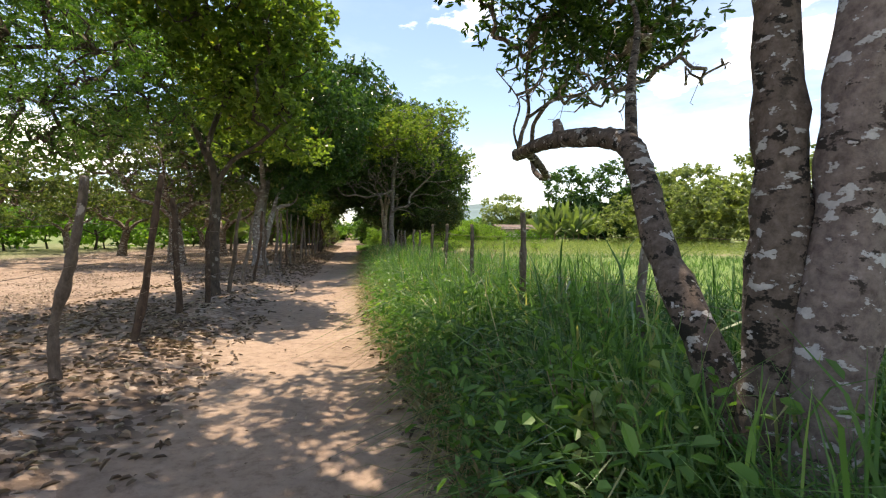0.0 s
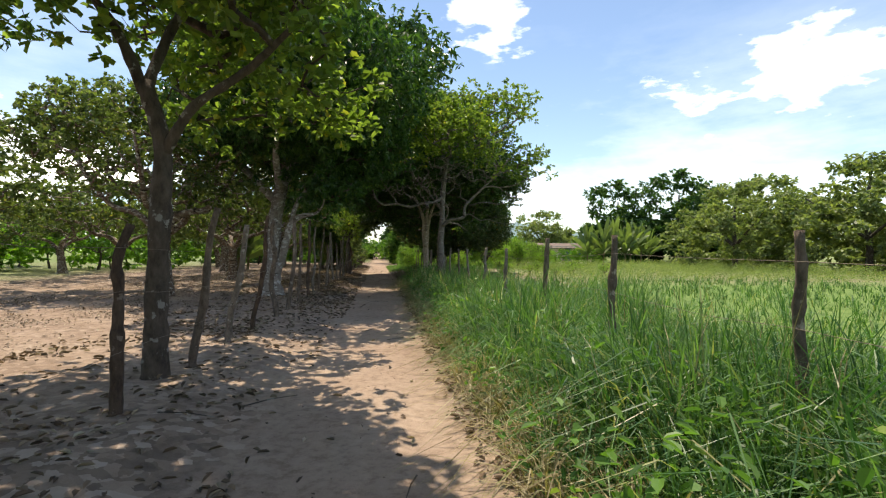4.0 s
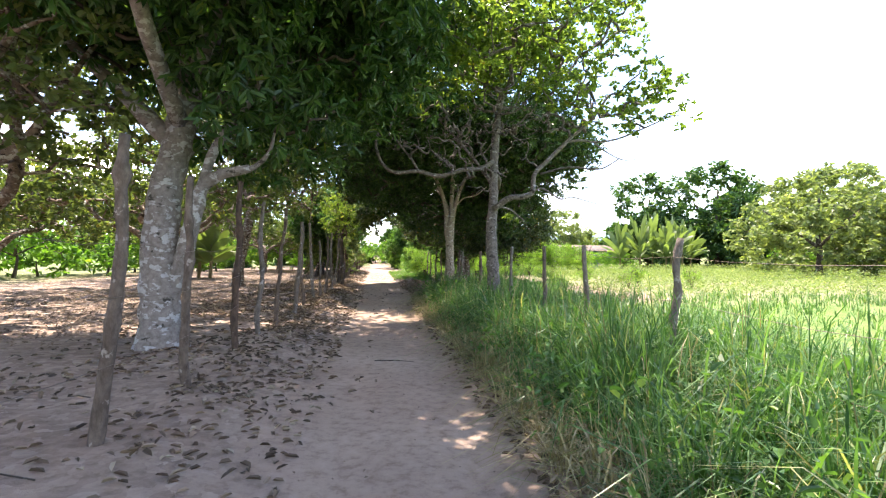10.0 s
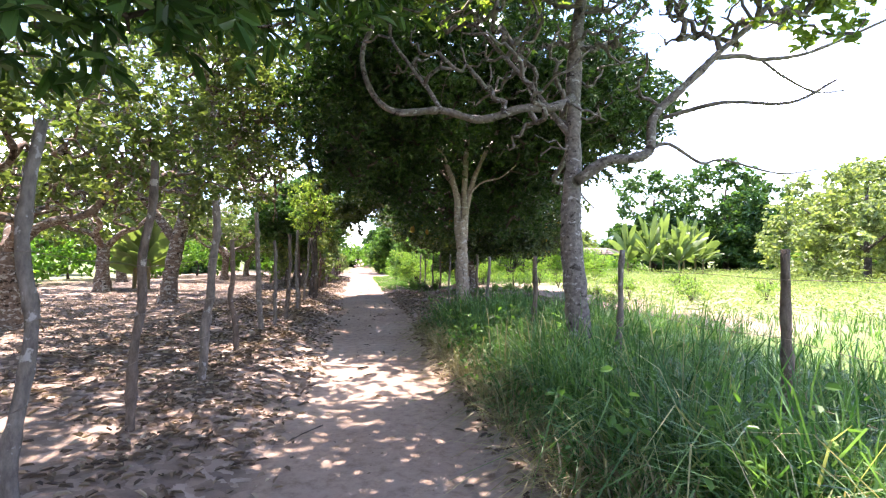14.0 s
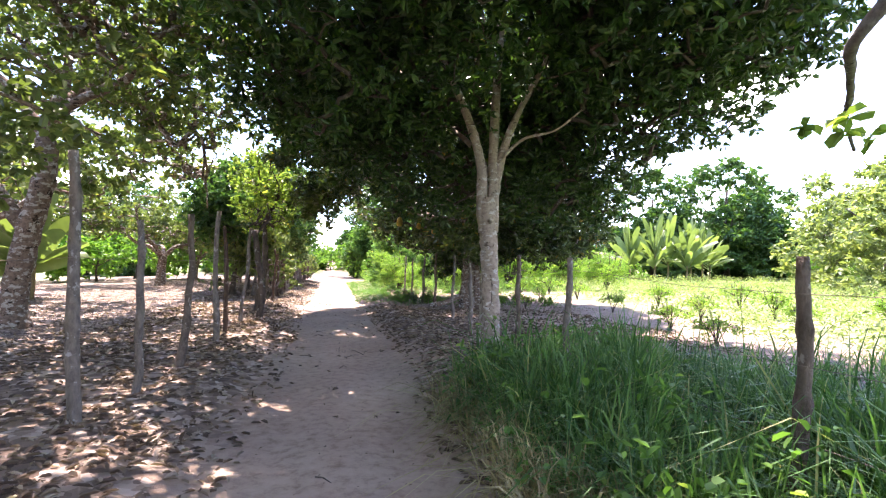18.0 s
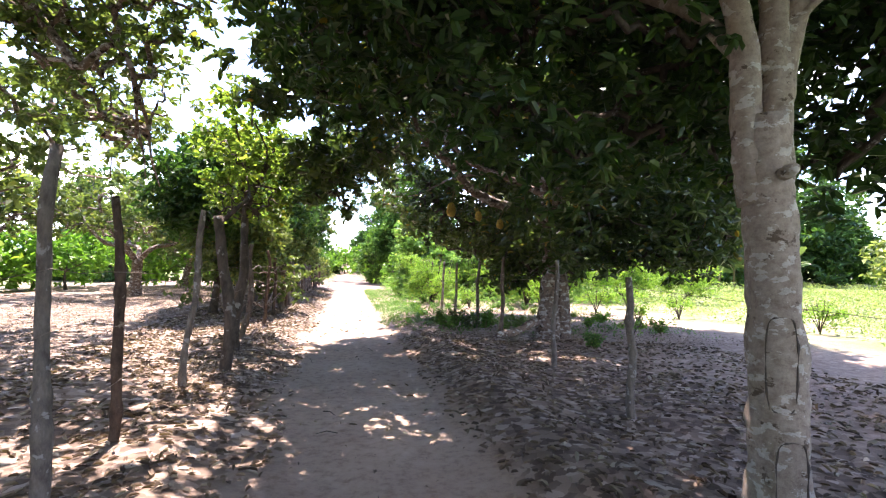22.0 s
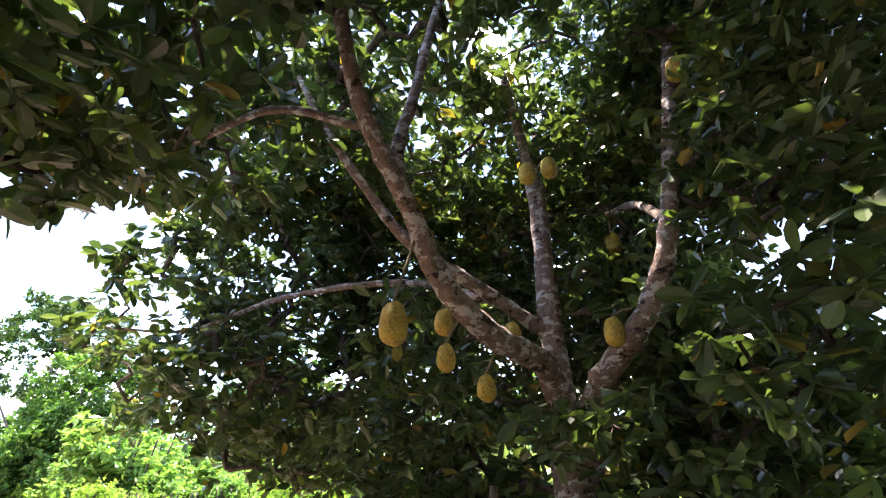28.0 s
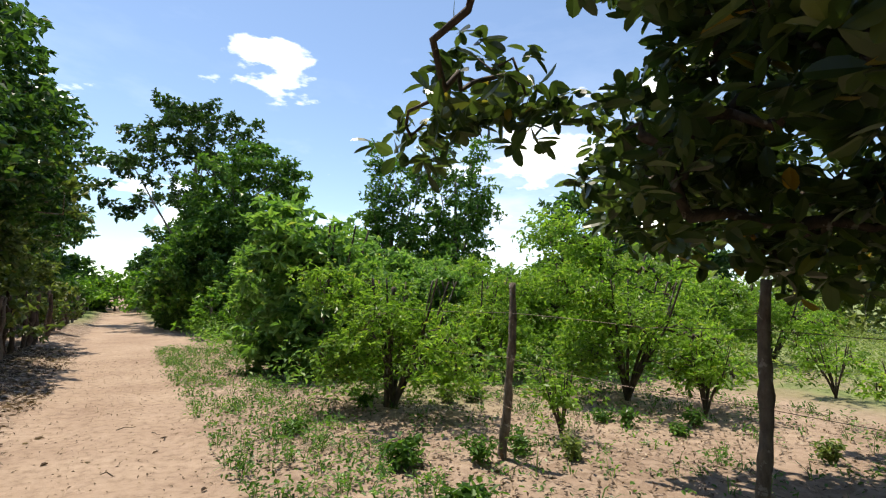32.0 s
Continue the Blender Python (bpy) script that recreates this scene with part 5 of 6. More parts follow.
def bushy(h, r, seed, label, leaf, leaf_mat, clumps, per, group, low=0.3):
    """A bush of many stems that fan out from the root, airy below."""
    rng = np.random.default_rng(seed)
    stems = []
    for k in range(9):
        a, e = k * 2.4 + rng.normal() * 0.3, 0.35 + 0.6 * rng.random()
        d = np.array([math.cos(a), math.sin(a), 0]) * r
        stems.append(("stem", [(0, 0, -0.05), tuple(d * 0.22 * e + [0, 0, h * 0.22]), tuple(d * 0.55 * e + [0, 0, h * 0.52]), tuple(d * 0.8 * e + [0, 0, h * 0.88])], 0.017 * h, 0.006 * h))
    blobs = [(0, 0, h * 0.58, r * 0.6, r * 0.6, h * 0.28)]
    for k in range(15):
        a, e, o = rng.random() * 6.283, rng.random(), 0.5 + 0.45 * rng.random()
        blobs.append((r * o * math.cos(a), r * o * math.sin(a), h * (low + (0.92 - low) * e), r * 0.27, r * 0.27, h * 0.13))
    return tree("bush", label, stems, blobs, clumps, per, leaf, BARK_DARK, leaf_mat, seed, 0.11 * h, "bush", hollow=0.1, sides=5, group=group, far=True, gain=0.0035)


# the far end of the track, closed by trees and shrubs
rng = np.random.default_rng(19)
for y, u, size in ((64, 3.4, 0.7), (68, 3.6, 0.9), (73, 3.2, 0.8), (78, 3.6, 1.0), (84, 3.0, 1.1), (88, 2.2, 1.0), (92, -0.4, 1.2), (95, -3.2, 1.3), (94, 3.0, 1.4), (70, -4.4, 0.7), (76, -4.2, 0.8), (82, -3.6, 0.9), (87, -3.4, 1.0)):
    again(shrub, float(middle(y)) + u, y, rng.random() * 360, size)
for x, y, size in ((-19.5, 71, 0.72), (-21.5, 80, 0.8), (-23, 90, 0.9), (-14, 98, 0.85)):
    again(far_mango, x, y, x * 37, size)
low = put(broad("young_cashew_tree", "young dull green cashew tree branching low behind the stick fence", 3.5, 1.75, (0.17, 0.115), GREYGREEN_LEAF, BARK_GREY, 92, 120, 49, 0.04, 9, 0.07, "young cashews along the stick fence", 0.24), -11.9, 44.4, 0, 1.0)
for k, y in enumerate((48.4, 52.6, 57.2, 61.5, 66.0)):
    again(low, float(middle(y)) - 3.6 - 0.3 * (k % 2), y, k * 71, 0.95 + 0.08 * (k % 3))

# ---- the clearing past the fruit tree ----
put(broad("dark_thicket_tree", "dense dark green tree thick down to the ground beside the track", 9.4, 4.2, (0.26, 0.15), THICKET_LEAF, BARK_DARK, 85, 760, 84, -0.16, 18, 0.12, "", 0.3), -8.0, 69.6, 0, 1.0)
put(broad("tall_spreading_tree", "tall tree with open spreading crown against the sky", 14.6, 5.2, (0.28, 0.18), DENSE_LEAF, BARK_GREY, 86, 115, 98, 0.17, 11, 0.18, "", 0.36), -11.2, 76.0, 0, 1.0)
put(broad("twin_tree", "upright dark green tree behind the clearing", 9.6, 1.9, (0.2, 0.11), THICKET_LEAF, BARK_GREY, 87, 150, 70, 0.02, 8, 0.12, "upright pair", 0.3), -1.5, 66.0, 0, 1.06)
again(bpy.data.objects["twin_tree"], 1.5, 65.0, 120, 1.14)
castor = put(bushy(3.5, 1.55, 88, "tall bright green broad-leaved shrub behind the wire fence", (0.23, 0.11), CASTOR_LEAF, 300, 35, "broad-leaved shrubs by the fence", 0.08), -6.6, 54.4, 0, 1.0)
again(castor, -7.4, 59.5, 70, 0.9)
again(castor, -4.6, 53.4, 150, 0.62)
again(castor, -5.6, 57.6, 210, 0.95)
again(castor, -3.4, 56.6, 20, 0.8)
again(castor, -1.2, 60.2, 260, 0.9)
again(castor, 2.6, 60.8, 300, 0.85)

bush = put(bushy(1.75, 1.05, 89, "airy many-stemmed bush with fine yellow-green leaves", (0.07, 0.032), BUSH_LEAF, 260, 42, "bushes in the clearing", 0.2), -2.5, 49.4, 0, 1.22)
for k, (x, y, s) in enumerate([(-6.28, 49.95, 1.15), (0.0, 53.2, 2.1), (3.4, 54.5, 1.6), (-2.2, 58.5, 1.7), (-3.6, 52.6, 1.25), (-1.9, 54.6, 1.3), (1.4, 56.2, 1.6), (5.6, 52.4, 1.4), (4.6, 58.4, 1.8)]):
    again(bush, x, y, k * 47, s)
small = put(bushy(0.7, 0.4, 90, "small sparse seedling bush on bare soil", (0.075, 0.035), BUSH_LEAF, 34, 14, "seedlings in the clearing"), 0.74, 35.6, 0, 1.0)
for k, (x, y, s) in enumerate([(0.5, 33.4, 0.9), (1.6, 45.2, 1.2), (3.6, 42.0, 1.2), (0.9, 39.5, 1.0), (2.4, 37.2, 1.1), (3.8, 35.4, 1.0), (5.2, 38.2, 1.3), (-0.6, 46.6, 1.3), (-2.2, 48.2, 1.5), (1.2, 48.4, 1.4), (-4.9, 47.9, 1.1), (-1.5, 41.2, 0.7), (-0.4, 43.6, 0.9), (6.0, 41.0, 1.4), (7.0, 36.5, 1.2)]):
    again(small, x, y, k * 83, s)


# ---- bananas ----
BANANA = leaf_material("banana_leaf", (0.1, 0.165, 0.06), (0.24, 0.31, 0.14), (0.46, 0.38, 0.09), 0.4, 0.4, 0.15)


def banana(x, y, h, seed, group="banana clump"):
    rng = np.random.default_rng(seed)
    root = thing("banana_plant", x, y, on(x, y), "banana plant with broad arching torn leaves", "banana plant", group)
    piece("stem", tube_mesh("stem", [(0, 0, -0.1), (0.05, 0, h * 0.25), (0, 0.05, h * 0.5)], 0.10, 0.06, STALK, 8, rng), root)
    for k in range(18):
        a, e = k * 2.4 + rng.random(), radians(84 - 3.2 * k + 5 * rng.normal())
        d, s = np.array([math.cos(a), math.sin(a), 0]), np.linspace(0, 1, 9)
        ln = h * (0.6 - 0.012 * k)
        line = np.array([0, 0, h * (0.4 - 0.012 * k)]) + d * (ln * math.cos(e) * s)[:, None] + np.array([0, 0, 1.0]) * (ln * (math.sin(e) * s - 0.22 * s ** 3))[:, None]
        turn = rng.normal() * 0.9
        side = np.array([-d[1], d[0], 0]) * math.cos(turn) + np.array([-0.6 * d[0], -0.6 * d[1], 0.8]) * math.sin(turn)
        w = (0.27 * np.sin(np.pi * np.clip(s * 0.9 + 0.04, 0, 1)) ** 0.6)[:, None]
        drop = np.array([0, 0, 0.35])
        v = np.stack([line + side * w - drop * w, line, line - side * w - drop * w], 1).reshape(-1, 3)
        i = np.arange(8)[:, None] * 3
        piece("leaf", mesh_of("leaf", v, np.concatenate([i + [0, 1, 4, 3], i + [1, 2, 5, 4]]), BANANA), root)


for k, (x, y, h) in enumerate([(13.4, 67.4, 6.2), (15.0, 66, 7.0), (16.6, 66.8, 7.4), (18.2, 66, 6.8), (17.2, 64.8, 5.8), (19.8, 67, 6.4), (21.2, 68.2, 5.8), (-17.5, 40.4, 4.3), (-18.6, 41.2, 3.8), (-11.5, 71.5, 5.0)]):
    banana(x, y, h, 90 + k)


# ---- grass, weeds and fallen leaves ----
def blades(spots, length, width, rng, lean=0.45, tuft=6, spread=0.07):
    """Tufts of bent, tapering blades that lean outwards."""
    n = len(spots) * tuft
    a = rng.random(n) * 6.283
    d = np.stack([np.cos(a), np.sin(a), np.zeros(n)], -1)
    base = np.repeat(spots, tuft, 0) + d * (spread * rng.random(n))[:, None]
    size = np.repeat(np.broadcast_to(length, len(spots)) * (0.65 + 0.6 * rng.random(len(spots))), tuft)
    twist = a + rng.normal(size=n) * 0.7
    side = np.stack([-np.sin(twist), np.cos(twist), np.zeros(n)], -1)
    L = (size * (0.45 + 0.75 * rng.random(n)))[:, None]
    W = (width * (0.6 + 0.9 * rng.random(n)))[:, None]
    k = (lean * (0.15 + 1.7 * rng.random(n) ** 1.5))[:, None]
    up = np.array([0, 0, 1.0])
    rows = []
    for s, w in ((0, 0.7), (0.4, 1.0), (0.75, 0.8)):
        p = base + up * L * (s - 0.3 * k * s * s) + d * L * k * s * s
        rows += [p + side * W * w * 0.5, p - side * W * w * 0.5]
    rows.append(base + up * L * (1 - 0.55 * k) + d * L * k * 1.1)
    v = np.stack(rows, 1).reshape(-1, 3)
    i = np.arange(n)[:, None] * 7
    return v, np.concatenate([i + [0, 1, 3, 2], i + [2, 3, 5, 4]]), i + [4, 5, 6]


def strip_spots(n, u0, u1, y0, y1, rng, edge=None, clumped=0.0):
    y = y0 + (y1 - y0) * rng.random(n)
    u = u0 + (u1 - u0) * rng.random(n)
    if clumped:
        keep = rng.random(n) < 1 - clumped + clumped * (0.5 + wavy(u * 2.2 + 5, y * 2.2))
        u, y = u[keep], y[keep]
    if edge:
        keep = edge(u, y)
        u, y = u[keep], y[keep]
    x = middle(y) + u
    return np.stack([x, y, height(x, y) - 0.02], -1)


def stuff(name, parts, material, label, category):
    vs, fs, base = [], {}, 0
    for v, *faces in parts:
        for f in faces:
            fs.setdefault(f.shape[1], []).append(f + base)
        vs.append(v)
        base += len(v)
    me = mesh_of(name, np.concatenate(vs), [np.concatenate(f) for f in fs.values()], material, False)
    return tagged(new(name, me), label, category, kind="stuff")


rng = np.random.default_rng(14)
tall = []
for y0, y1, n, ln in ((-2, 8, 5200, 0.92), (8, 18, 4600, 0.95), (18, 30.6, 5200, 0.88)):
    s = strip_spots(n, 0.95, 4.6, y0, y1, rng, lambda u, y: (u > 1.1 + 0.22 * wavy(y * 2.0, y * 0.7) + 0.15 * rng.random(len(u))) & (y + 0.5 * wavy(u, y * 2) < 30.2), 0.3)
    grown = 0.32 + 0.68 * step(s[:, 0] - middle(s[:, 1]), 1.0, 1.9)
    hump = 0.72 + 0.4 * step(wavy(s[:, 0] * 0.8, s[:, 1] * 0.7), -0.35, 0.35)
    tall.append(blades(s, ln * grown * hump, 0.0115, rng, 0.85, 9, 0.11))
cane = strip_spots(330, 2.1, 4.4, 2.4, 7.5, rng, None, 0.6)
tall.append(blades(cane, 1.2, 0.022, rng, 1.0, 7, 0.18))
straw = strip_spots(3000, 0.95, 1.5, -2, 30, rng, None, 0.5)
bents = strip_spots(420, 1.3, 4.5, 2, 26, rng, None, 0.7)
stuff("dry_grass", [blades(straw, 0.42, 0.01, rng, 1.3, 7, 0.1), blades(bents, 1.0, 0.007, rng, 0.45, 5, 0.12)], STRAW, "dry straw-coloured grass lying along the track's edge", "grass")
s = np.concatenate([strip_spots(1100, 1.0, 2.6, -1.0, 30, rng, None, 0.9), strip_spots(1500, 0.95, 3.2, -0.5, 8, rng, None, 0.6)])
leafy = np.repeat(s, 12, 0) + rng.normal(size=(len(s) * 12, 3)) * [0.12, 0.12, 0.0]
leafy[:, 2] += 0.12 + 0.8 * rng.random(len(leafy)) * np.repeat(rng.random(len(s)), 12)
stuff("leafy_undergrowth", [leaf_arrays(leafy, 0.075, 0.04, rng, 0.1, 0.7)], DENSE_GREEN, "broad-leaved weeds and creepers growing among the tall grass", "weeds")
stuff("tall_grass", tall, GRASS, "tall lush green grass between the track and the wire fence", "grass")
s = strip_spots(5000, 4.4, 22, -4, 32, rng, None, 0.4)
stuff("pasture_grass", [blades(s, 0.34, 0.016, rng, 0.6)], GRASS, "short green pasture grass behind the wire fence", "grass")
s = strip_spots(90000, 8.0, 36, 31, 64, rng, lambda u, y: u > 8.0 + 3.2 * step(y, 36, 39) + 0.8 * wavy(u, y), 0.6)
stuff("field_weeds", [leaf_arrays(s + np.array([0, 0, 1]) * (rng.random(len(s)) * 0.85 * (0.35 + 0.65 * step(wavy(s[:, 0] * 1.3, s[:, 1] * 1.3), -0.3, 0.3)))[:, None], 0.115, 0.05, rng, 0, 0.8, kite=True)], CROP_LEAF, "bright green low crop plants in the far field", "crop plants")
patchy = lambda u, y: rng.random(len(u)) < step(-u + 0.5 * wavy(u, y) + 0.35 * step(y, 34, 40), 0.9, 2.2) * (0.15 + 0.85 * step(0.5 * step(y, 34, 40) + wavy(u * 0.9, y * 0.8) + 0.5 * step(np.abs(y - 15.5), 5, 9) + 0.25 * step(-u, 3, 5), 0.0, 0.45))
s = strip_spots(85000, -10.5, -0.95, -2, 60, rng, patchy, 0.3)
s2 = strip_spots(9000, 0.9, 7.5, 29, 40.5, rng, None, 0.35)
s5 = strip_spots(9000, -2.3, -0.85, -2, 36, rng, lambda u, y: rng.random(len(u)) < (0.25 + 0.75 * step(wavy(u * 1.6, y * 1.1), -0.1, 0.35)) * (1 - 0.75 * step(y, 8, 9.5) * (1 - step(y, 16, 18))))
s3 = strip_spots(3200, 0.75, 1.35, -2, 30, rng, None, 0.1)
s4 = strip_spots(160, -1.0, 0.9, -1, 50, rng)
s6 = np.concatenate([strip_spots(1500, -0.95, 0.9, 0, 60, rng), strip_spots(2600, -1.1, 1.1, 41, 58, rng, None, 0.5)])
s7 = np.concatenate([strip_spots(14000, 2.2, 9.0, 40, 54, rng, None, 0.5), strip_spots(9000, -2.5, -0.85, 36, 60, rng, lambda u, y: rng.random(len(u)) < step(-u + 0.3 * wavy(u, y), 0.8, 1.3)), strip_spots(6500, 0.85, 2.8, 40, 60, rng, lambda u, y: rng.random(len(u)) < step(u + 0.3 * wavy(u, y), 0.8, 1.4), 0.5)])
flat = [leaf_arrays(s6 + np.array([0, 0, 0.022]), 0.03, 0.014, rng, -0.02, 2.0, 0.5, 0.3, kite=True), leaf_arrays(s7 + np.array([0, 0, 0.03]), 0.068, 0.027, rng, -0.02, 1.6, 0.5, 0.45, kite=True, tilt=0.25)]
near = s[:, 0] - middle(s[:, 1]) > -4.6
flat += [leaf_arrays(q + np.array([0, 0, 0.03]), 0.088, 0.031, rng, -0.02, 1.5, 0.5, 0.45, kite=far, tilt=0.22) for q, far in ((s[near], False), (s[~near], True), (s2, False), (s3, False), (s4, False), (s5, False))]
stuff("fallen_leaves", flat, LITTER, "dry brown fallen leaves scattered over the soil", "leaf litter")
parts = []
for q in strip_spots(220, -6, 4, 0, 50, rng):
    a, ln = rng.random() * 6.283, 0.12 + 0.5 * rng.random() ** 2
    d = np.array([math.cos(a), math.sin(a), 0.0]) * ln
    v, f, t = tube_arrays(np.array([q + [0, 0, 0.03], q + d * 0.5 + [0, 0, 0.04 + 0.02 * rng.random()], q + d + [0, 0, 0.03]]), [0.006, 0.005, 0.003], 5)
    parts.append((v, f, t))
stuff("fallen_twigs", parts, BARK_DARK, "dry fallen twigs lying on the soil", "twigs")


def weed(x, y, h, r, seed, mat, leaf=(0.085, 0.042)):
    rng = np.random.default_rng(seed)
    root = thing("weed_plant", x, y, on(x, y), "low leafy green weed growing from the soil", "plant", "weeds by the fence")
    parts, c = [], []
    for k in range(9):
        a = rng.random() * 6.283
        tip = np.array([math.cos(a) * r * rng.random(), math.sin(a) * r * rng.random(), h * (0.6 + 0.4 * rng.random())])
        line = np.array([[0, 0, -0.03], tip * [0.35, 0.35, 0.55], tip])
        parts.append(tube_arrays(line, [0.008, 0.006, 0.003], 5))
        for s in np.linspace(0.35, 1, 8):
            c += [tip * [s, s, s] + rng.normal(size=3) * 0.03 for _ in range(3)]
    v, f = joined(parts)
    piece("stem", mesh_of("stem", v, f, STALK), root)
    v, q = leaf_arrays(np.array(c), leaf[0], leaf[1], rng, 0.1, 0.6)
    tagged(piece("foliage", mesh_of("foliage", v, q, mat, False), root), kind="stuff")


SHADE_WEEDS = [(-6.0, 43.0, 0.5, 0.45, DENSE_GREEN), (-5.65, 42.5, 0.5, 0.45, JACK_LEAF), (-5.3, 42.2, 0.45, 0.4, JACK_LEAF), (-4.85, 42.4, 0.55, 0.4, DENSE_GREEN), (-5.75, 41.95, 0.4, 0.4, DENSE_GREEN), (-3.0, 31.9, 0.6, 0.45, DENSE_GREEN), (-2.6, 31.5, 0.7, 0.5, DENSE_GREEN), (-2.2, 31.2, 0.6, 0.5, BRIGHT_LEAF), (-3.2, 30.9, 0.6, 0.5, DENSE_GREEN), (-3.6, 30.6, 0.6, 0.45, DENSE_GREEN), (-2.7, 30.5, 0.75, 0.5, DENSE_GREEN), (-3.9, 31.4, 0.35, 0.3, DENSE_GREEN),
                                        (-4.3, 30.2, 0.4, 0.35, BRIGHT_LEAF)]
SUN_WEEDS = [(-3.0, 39.4, 0.3, 0.3, DENSE_GREEN), (-6.9, 47.6, 0.25, 0.3, DENSE_GREEN), (-6.8, 46.4, 0.2, 0.25, DENSE_GREEN), (-6.6, 44.7, 0.16, 0.2, DENSE_GREEN),
                                        (-4.6, 43.4, 0.16, 0.2, CROP_LEAF), (-3.9, 42.9, 0.2, 0.2, CROP_LEAF), (-5.0, 44.4, 0.2, 0.2, DENSE_GREEN), (-2.0, 43.0, 0.3, 0.35, BRIGHT_LEAF), (-1.2, 44.2, 0.35, 0.35, BRIGHT_LEAF), (-0.5, 42.0, 0.35, 0.35, BRIGHT_LEAF),
                                        (0.72, 2.2, 0.8, 0.3, CROP_LEAF), (0.66, 2.45, 0.8, 0.3, BRIGHT_LEAF), (0.9, 2.9, 0.8, 0.35, BRIGHT_LEAF)]
for k, (x, y, h, r, mat) in enumerate(SHADE_WEEDS + SUN_WEEDS):
    weed(x, y, h, r, 200 + k, mat)
rng = np.random.default_rng(17)
for k in range(26):
    y = 42.5 + 9 * rng.random()
    x = middle(y) + 1.5 + 6.5 * rng.random() ** 0.8
    if abs(x - (middle(y) + 2.6)) > 0.25:
        weed(x, y, 0.1 + 0.16 * rng.random(), 0.12 + 0.12 * rng.random(), 300 + k, (DENSE_GREEN, CROP_LEAF)[k % 2], (0.06, 0.028))
s = strip_spots(1500, 2.3, 13.0, 50, 68, rng, None, 0.55)
over = np.repeat(s, 16, 0) + rng.normal(size=(len(s) * 16, 3)) * [0.2, 0.2, 0.0]
over[:, 2] += 0.05 + (0.25 + 0.6 * np.repeat(rng.random(len(s)), 16)) * rng.random(len(over))
stuff("rank_weeds", [leaf_arrays(over, 0.14, 0.06, rng, 0.0, 0.6, kite=True)], CASTOR_LEAF, "rank green weeds between the shrubs of the clearing", "weeds")
s = np.concatenate([strip_spots(1700, 1.0, 9.0, 41, 60, rng, None, 0.7), strip_spots(1000, 0.85, 2.4, 42, 60, rng, None, 0.6)])
leafy = np.repeat(s, 9, 0) + rng.normal(size=(len(s) * 9, 3)) * [0.06, 0.06, 0.0]
leafy[:, 2] += 0.02 + 0.14 * rng.random(len(leafy))
stuff("ground_weeds", [leaf_arrays(leafy, 0.05, 0.026, rng, 0.0, 0.9), blades(s[::2], 0.2, 0.008, rng, 0.8)], DENSE_GREEN, "sparse low weeds and grass on the bare soil", "weeds")


# ---- house far off behind the pasture ----
WALL = plain("faded_plaster", (0.62, 0.56, 0.48), 0.9, 0.0, 2.5, 0.18)
TILE = plain("clay_tile", (0.17, 0.125, 0.10), 0.9, 0.0, 6.0, 0.35)
DOOR = plain("painted_wood", (0.10, 0.16, 0.22), 0.6, 0.0, 8.0, 0.2)


def box_arrays(x0, x1, y0, y1, z0_, z1):
    v = np.array([(x, y, z) for x in (x0, x1) for y in (y0, y1) for z in (z0_, z1)], float)
    return v, np.array([(0, 1, 3, 2), (4, 6, 7, 5), (0, 4, 5, 1), (2, 3, 7, 6), (0, 2, 6, 4), (1, 5, 7, 3)])


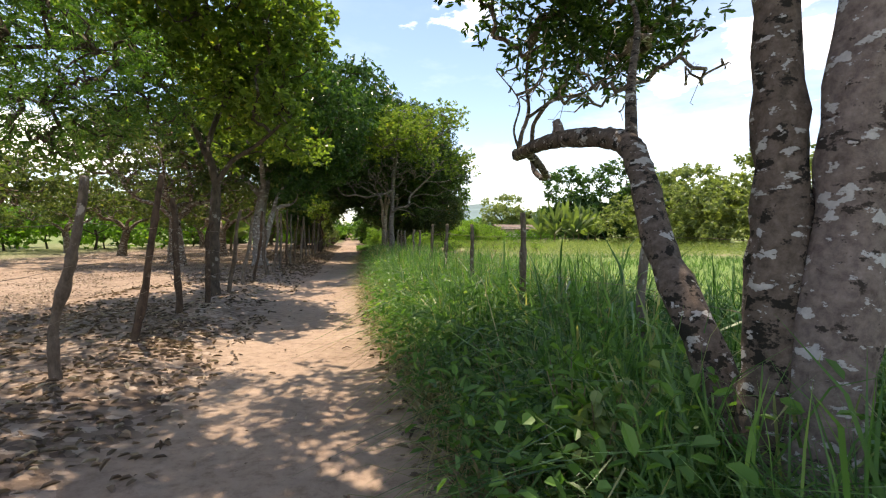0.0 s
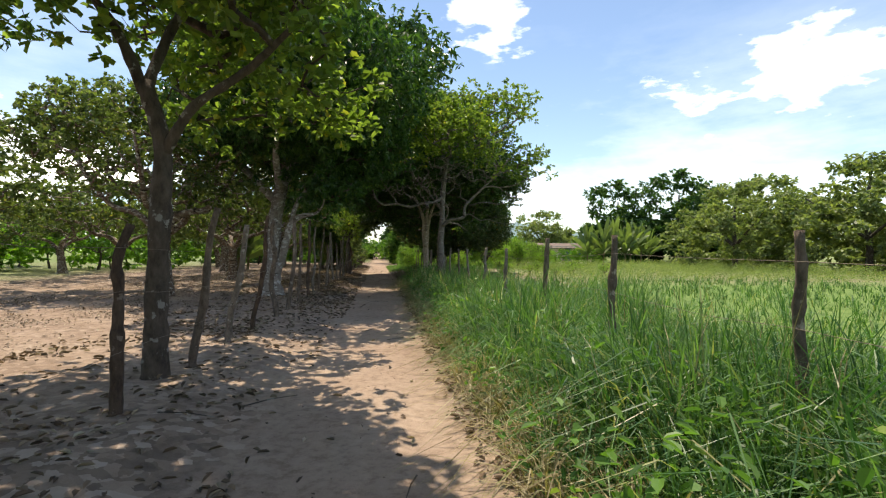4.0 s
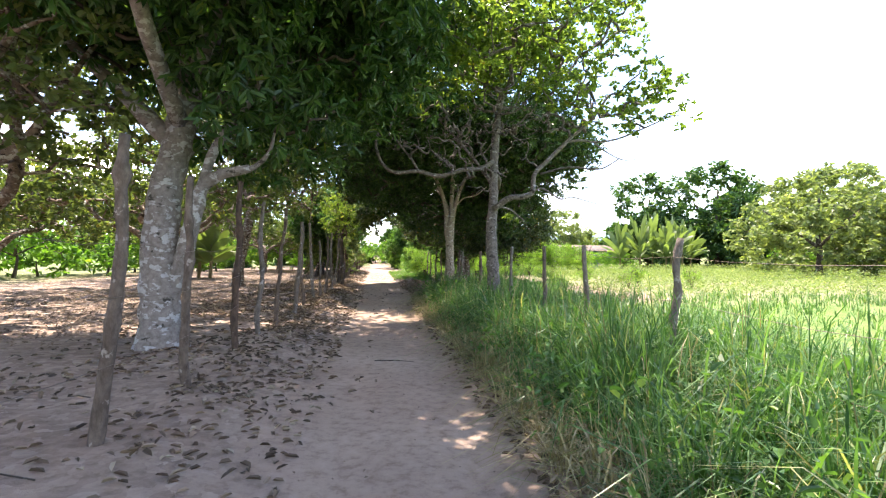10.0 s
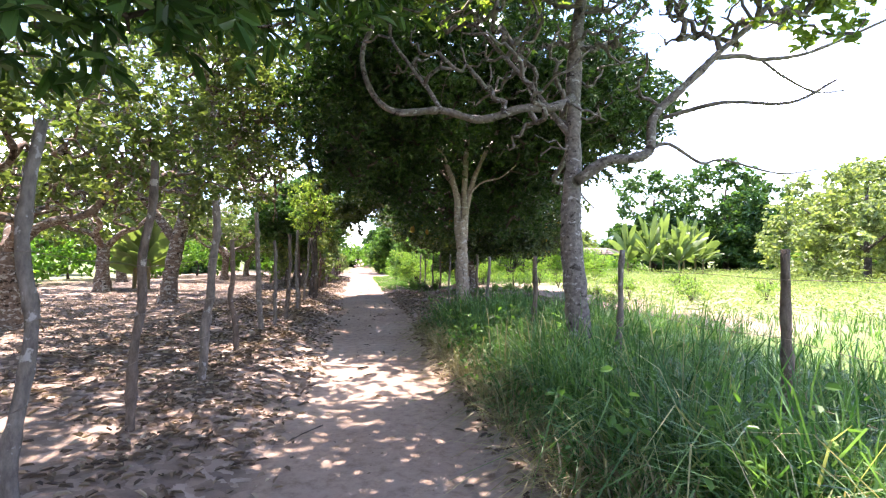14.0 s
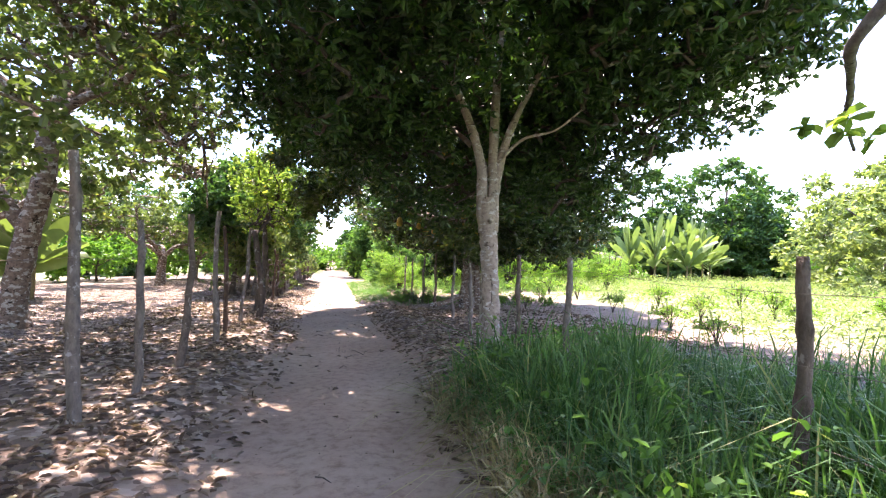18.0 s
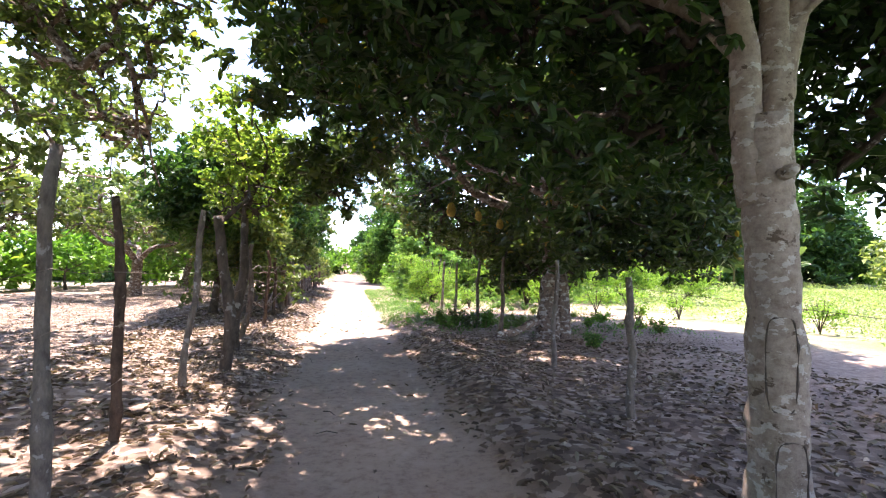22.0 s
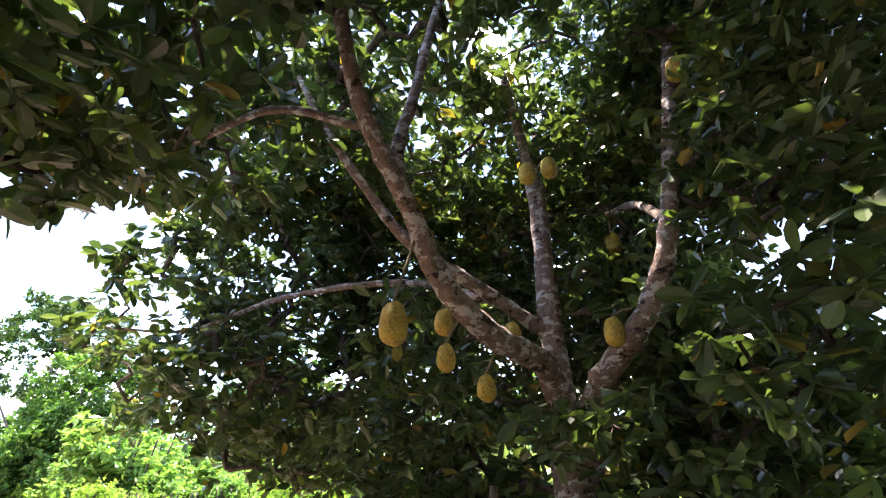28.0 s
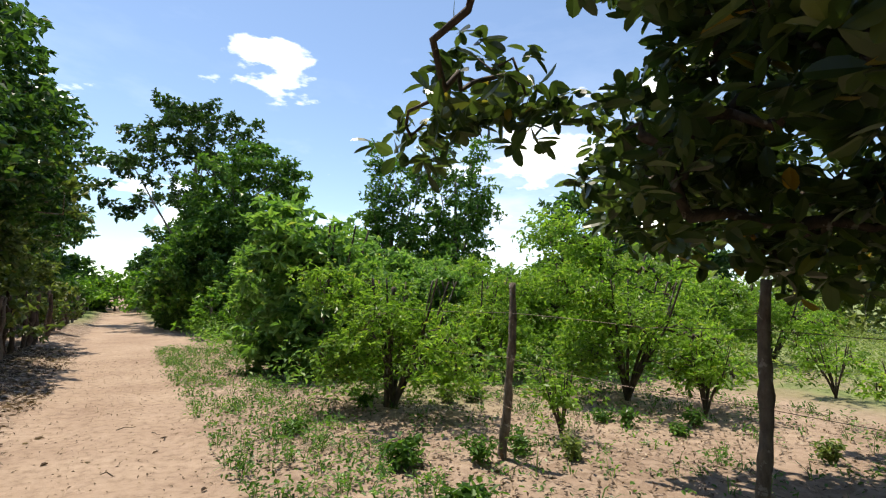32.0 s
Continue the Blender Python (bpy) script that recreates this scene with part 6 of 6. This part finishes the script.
def house(x, y, turn):
    root = thing("farm_house", x, y, on(x, y), "small plastered farm house with a clay tile roof", "house")
    root.rotation_euler = (0, 0, radians(turn))
    w, d, h, t = 3.6, 2.6, 2.35, 0.15

    def slab(name, box, mat, parent=root, label=""):
        v, q = box_arrays(*box)
        return piece(name, mesh_of(name, v, q, mat, False), parent, label)
    slab("back_wall", (-w, w, d - t, d, -0.3, h), WALL)
    for sx in (-1, 1):
        slab("side_wall", (sx * w - (t if sx > 0 else 0), sx * w + (t if sx < 0 else 0), -d + t, d - t, -0.3, h), WALL)
    for x0, x1 in ((-w, -0.5), (0.5, 1.5), (2.4, w)):
        slab("front_wall", (x0, x1, -d, -d + t, -0.3, h), WALL)
    slab("front_wall", (-0.5, 0.5, -d, -d + t, 2.1, h), WALL)
    slab("front_wall", (1.5, 2.4, -d, -d + t, -0.3, 0.9), WALL)
    slab("front_wall", (1.5, 2.4, -d, -d + t, 2.0, h), WALL)
    slab("door", (-0.5, 0.5, -d + 0.05, -d + 0.1, 0, 2.1), DOOR)
    slab("window_shutter", (1.5, 2.4, -d + 0.05, -d + 0.1, 0.9, 2.0), DOOR)
    for sy in (-1, 1):
        n = 24
        pts, quads = [], []
        for k in range(n + 1):
            px = -w - 0.4 + (2 * w + 0.8) * k / n
            up = 0.05 * (k % 2)
            pts += [(px, sy * (d + 0.5), h - 0.25 + up), (px, 0, h + 0.45 + up), (px, sy * (d + 0.5), h - 0.33 + up), (px, 0, h + 0.37 + up)]
        for k in range(n):
            i = 4 * k
            quads += [(i, i + 1, i + 5, i + 4), (i + 2, i + 6, i + 7, i + 3), (i, i + 4, i + 6, i + 2), (i + 1, i + 3, i + 7, i + 5)]
        piece("roof_slope", mesh_of("roof_slope", np.array(pts), np.array(quads), TILE, False), root)


house(11.4, 75.5, 18)


def hills():
    a = np.linspace(radians(20), radians(160), 90)
    rows = []
    for s, k in ((0, 0.0), (0.35, 0.6), (0.7, 0.93), (1.0, 1.0), (1.5, 0.0)):
        r = 620 + 260 * s
        crest = 30 + 16 * np.sin(a * 5.0 + 1.0) + 9 * np.sin(a * 13.0) + 4 * np.sin(a * 31.0)
        rows.append(np.stack([r * np.cos(a), r * np.sin(a), 4 + k * crest], -1))
    v = np.concatenate(rows)
    n = len(a)
    i, j = np.meshgrid(np.arange(4), np.arange(n - 1), indexing="ij")
    q = np.stack([i * n + j, i * n + j + 1, (i + 1) * n + j + 1, (i + 1) * n + j], -1).reshape(-1, 4)
    tagged(new("backdrop", mesh_of("backdrop", v, q, plain("hill_woods", (0.13, 0.20, 0.20), 0.95, 0.0, 0.03, 0.3))), "low blue-green wooded hills on the horizon", "hills", kind="structure")


hills()
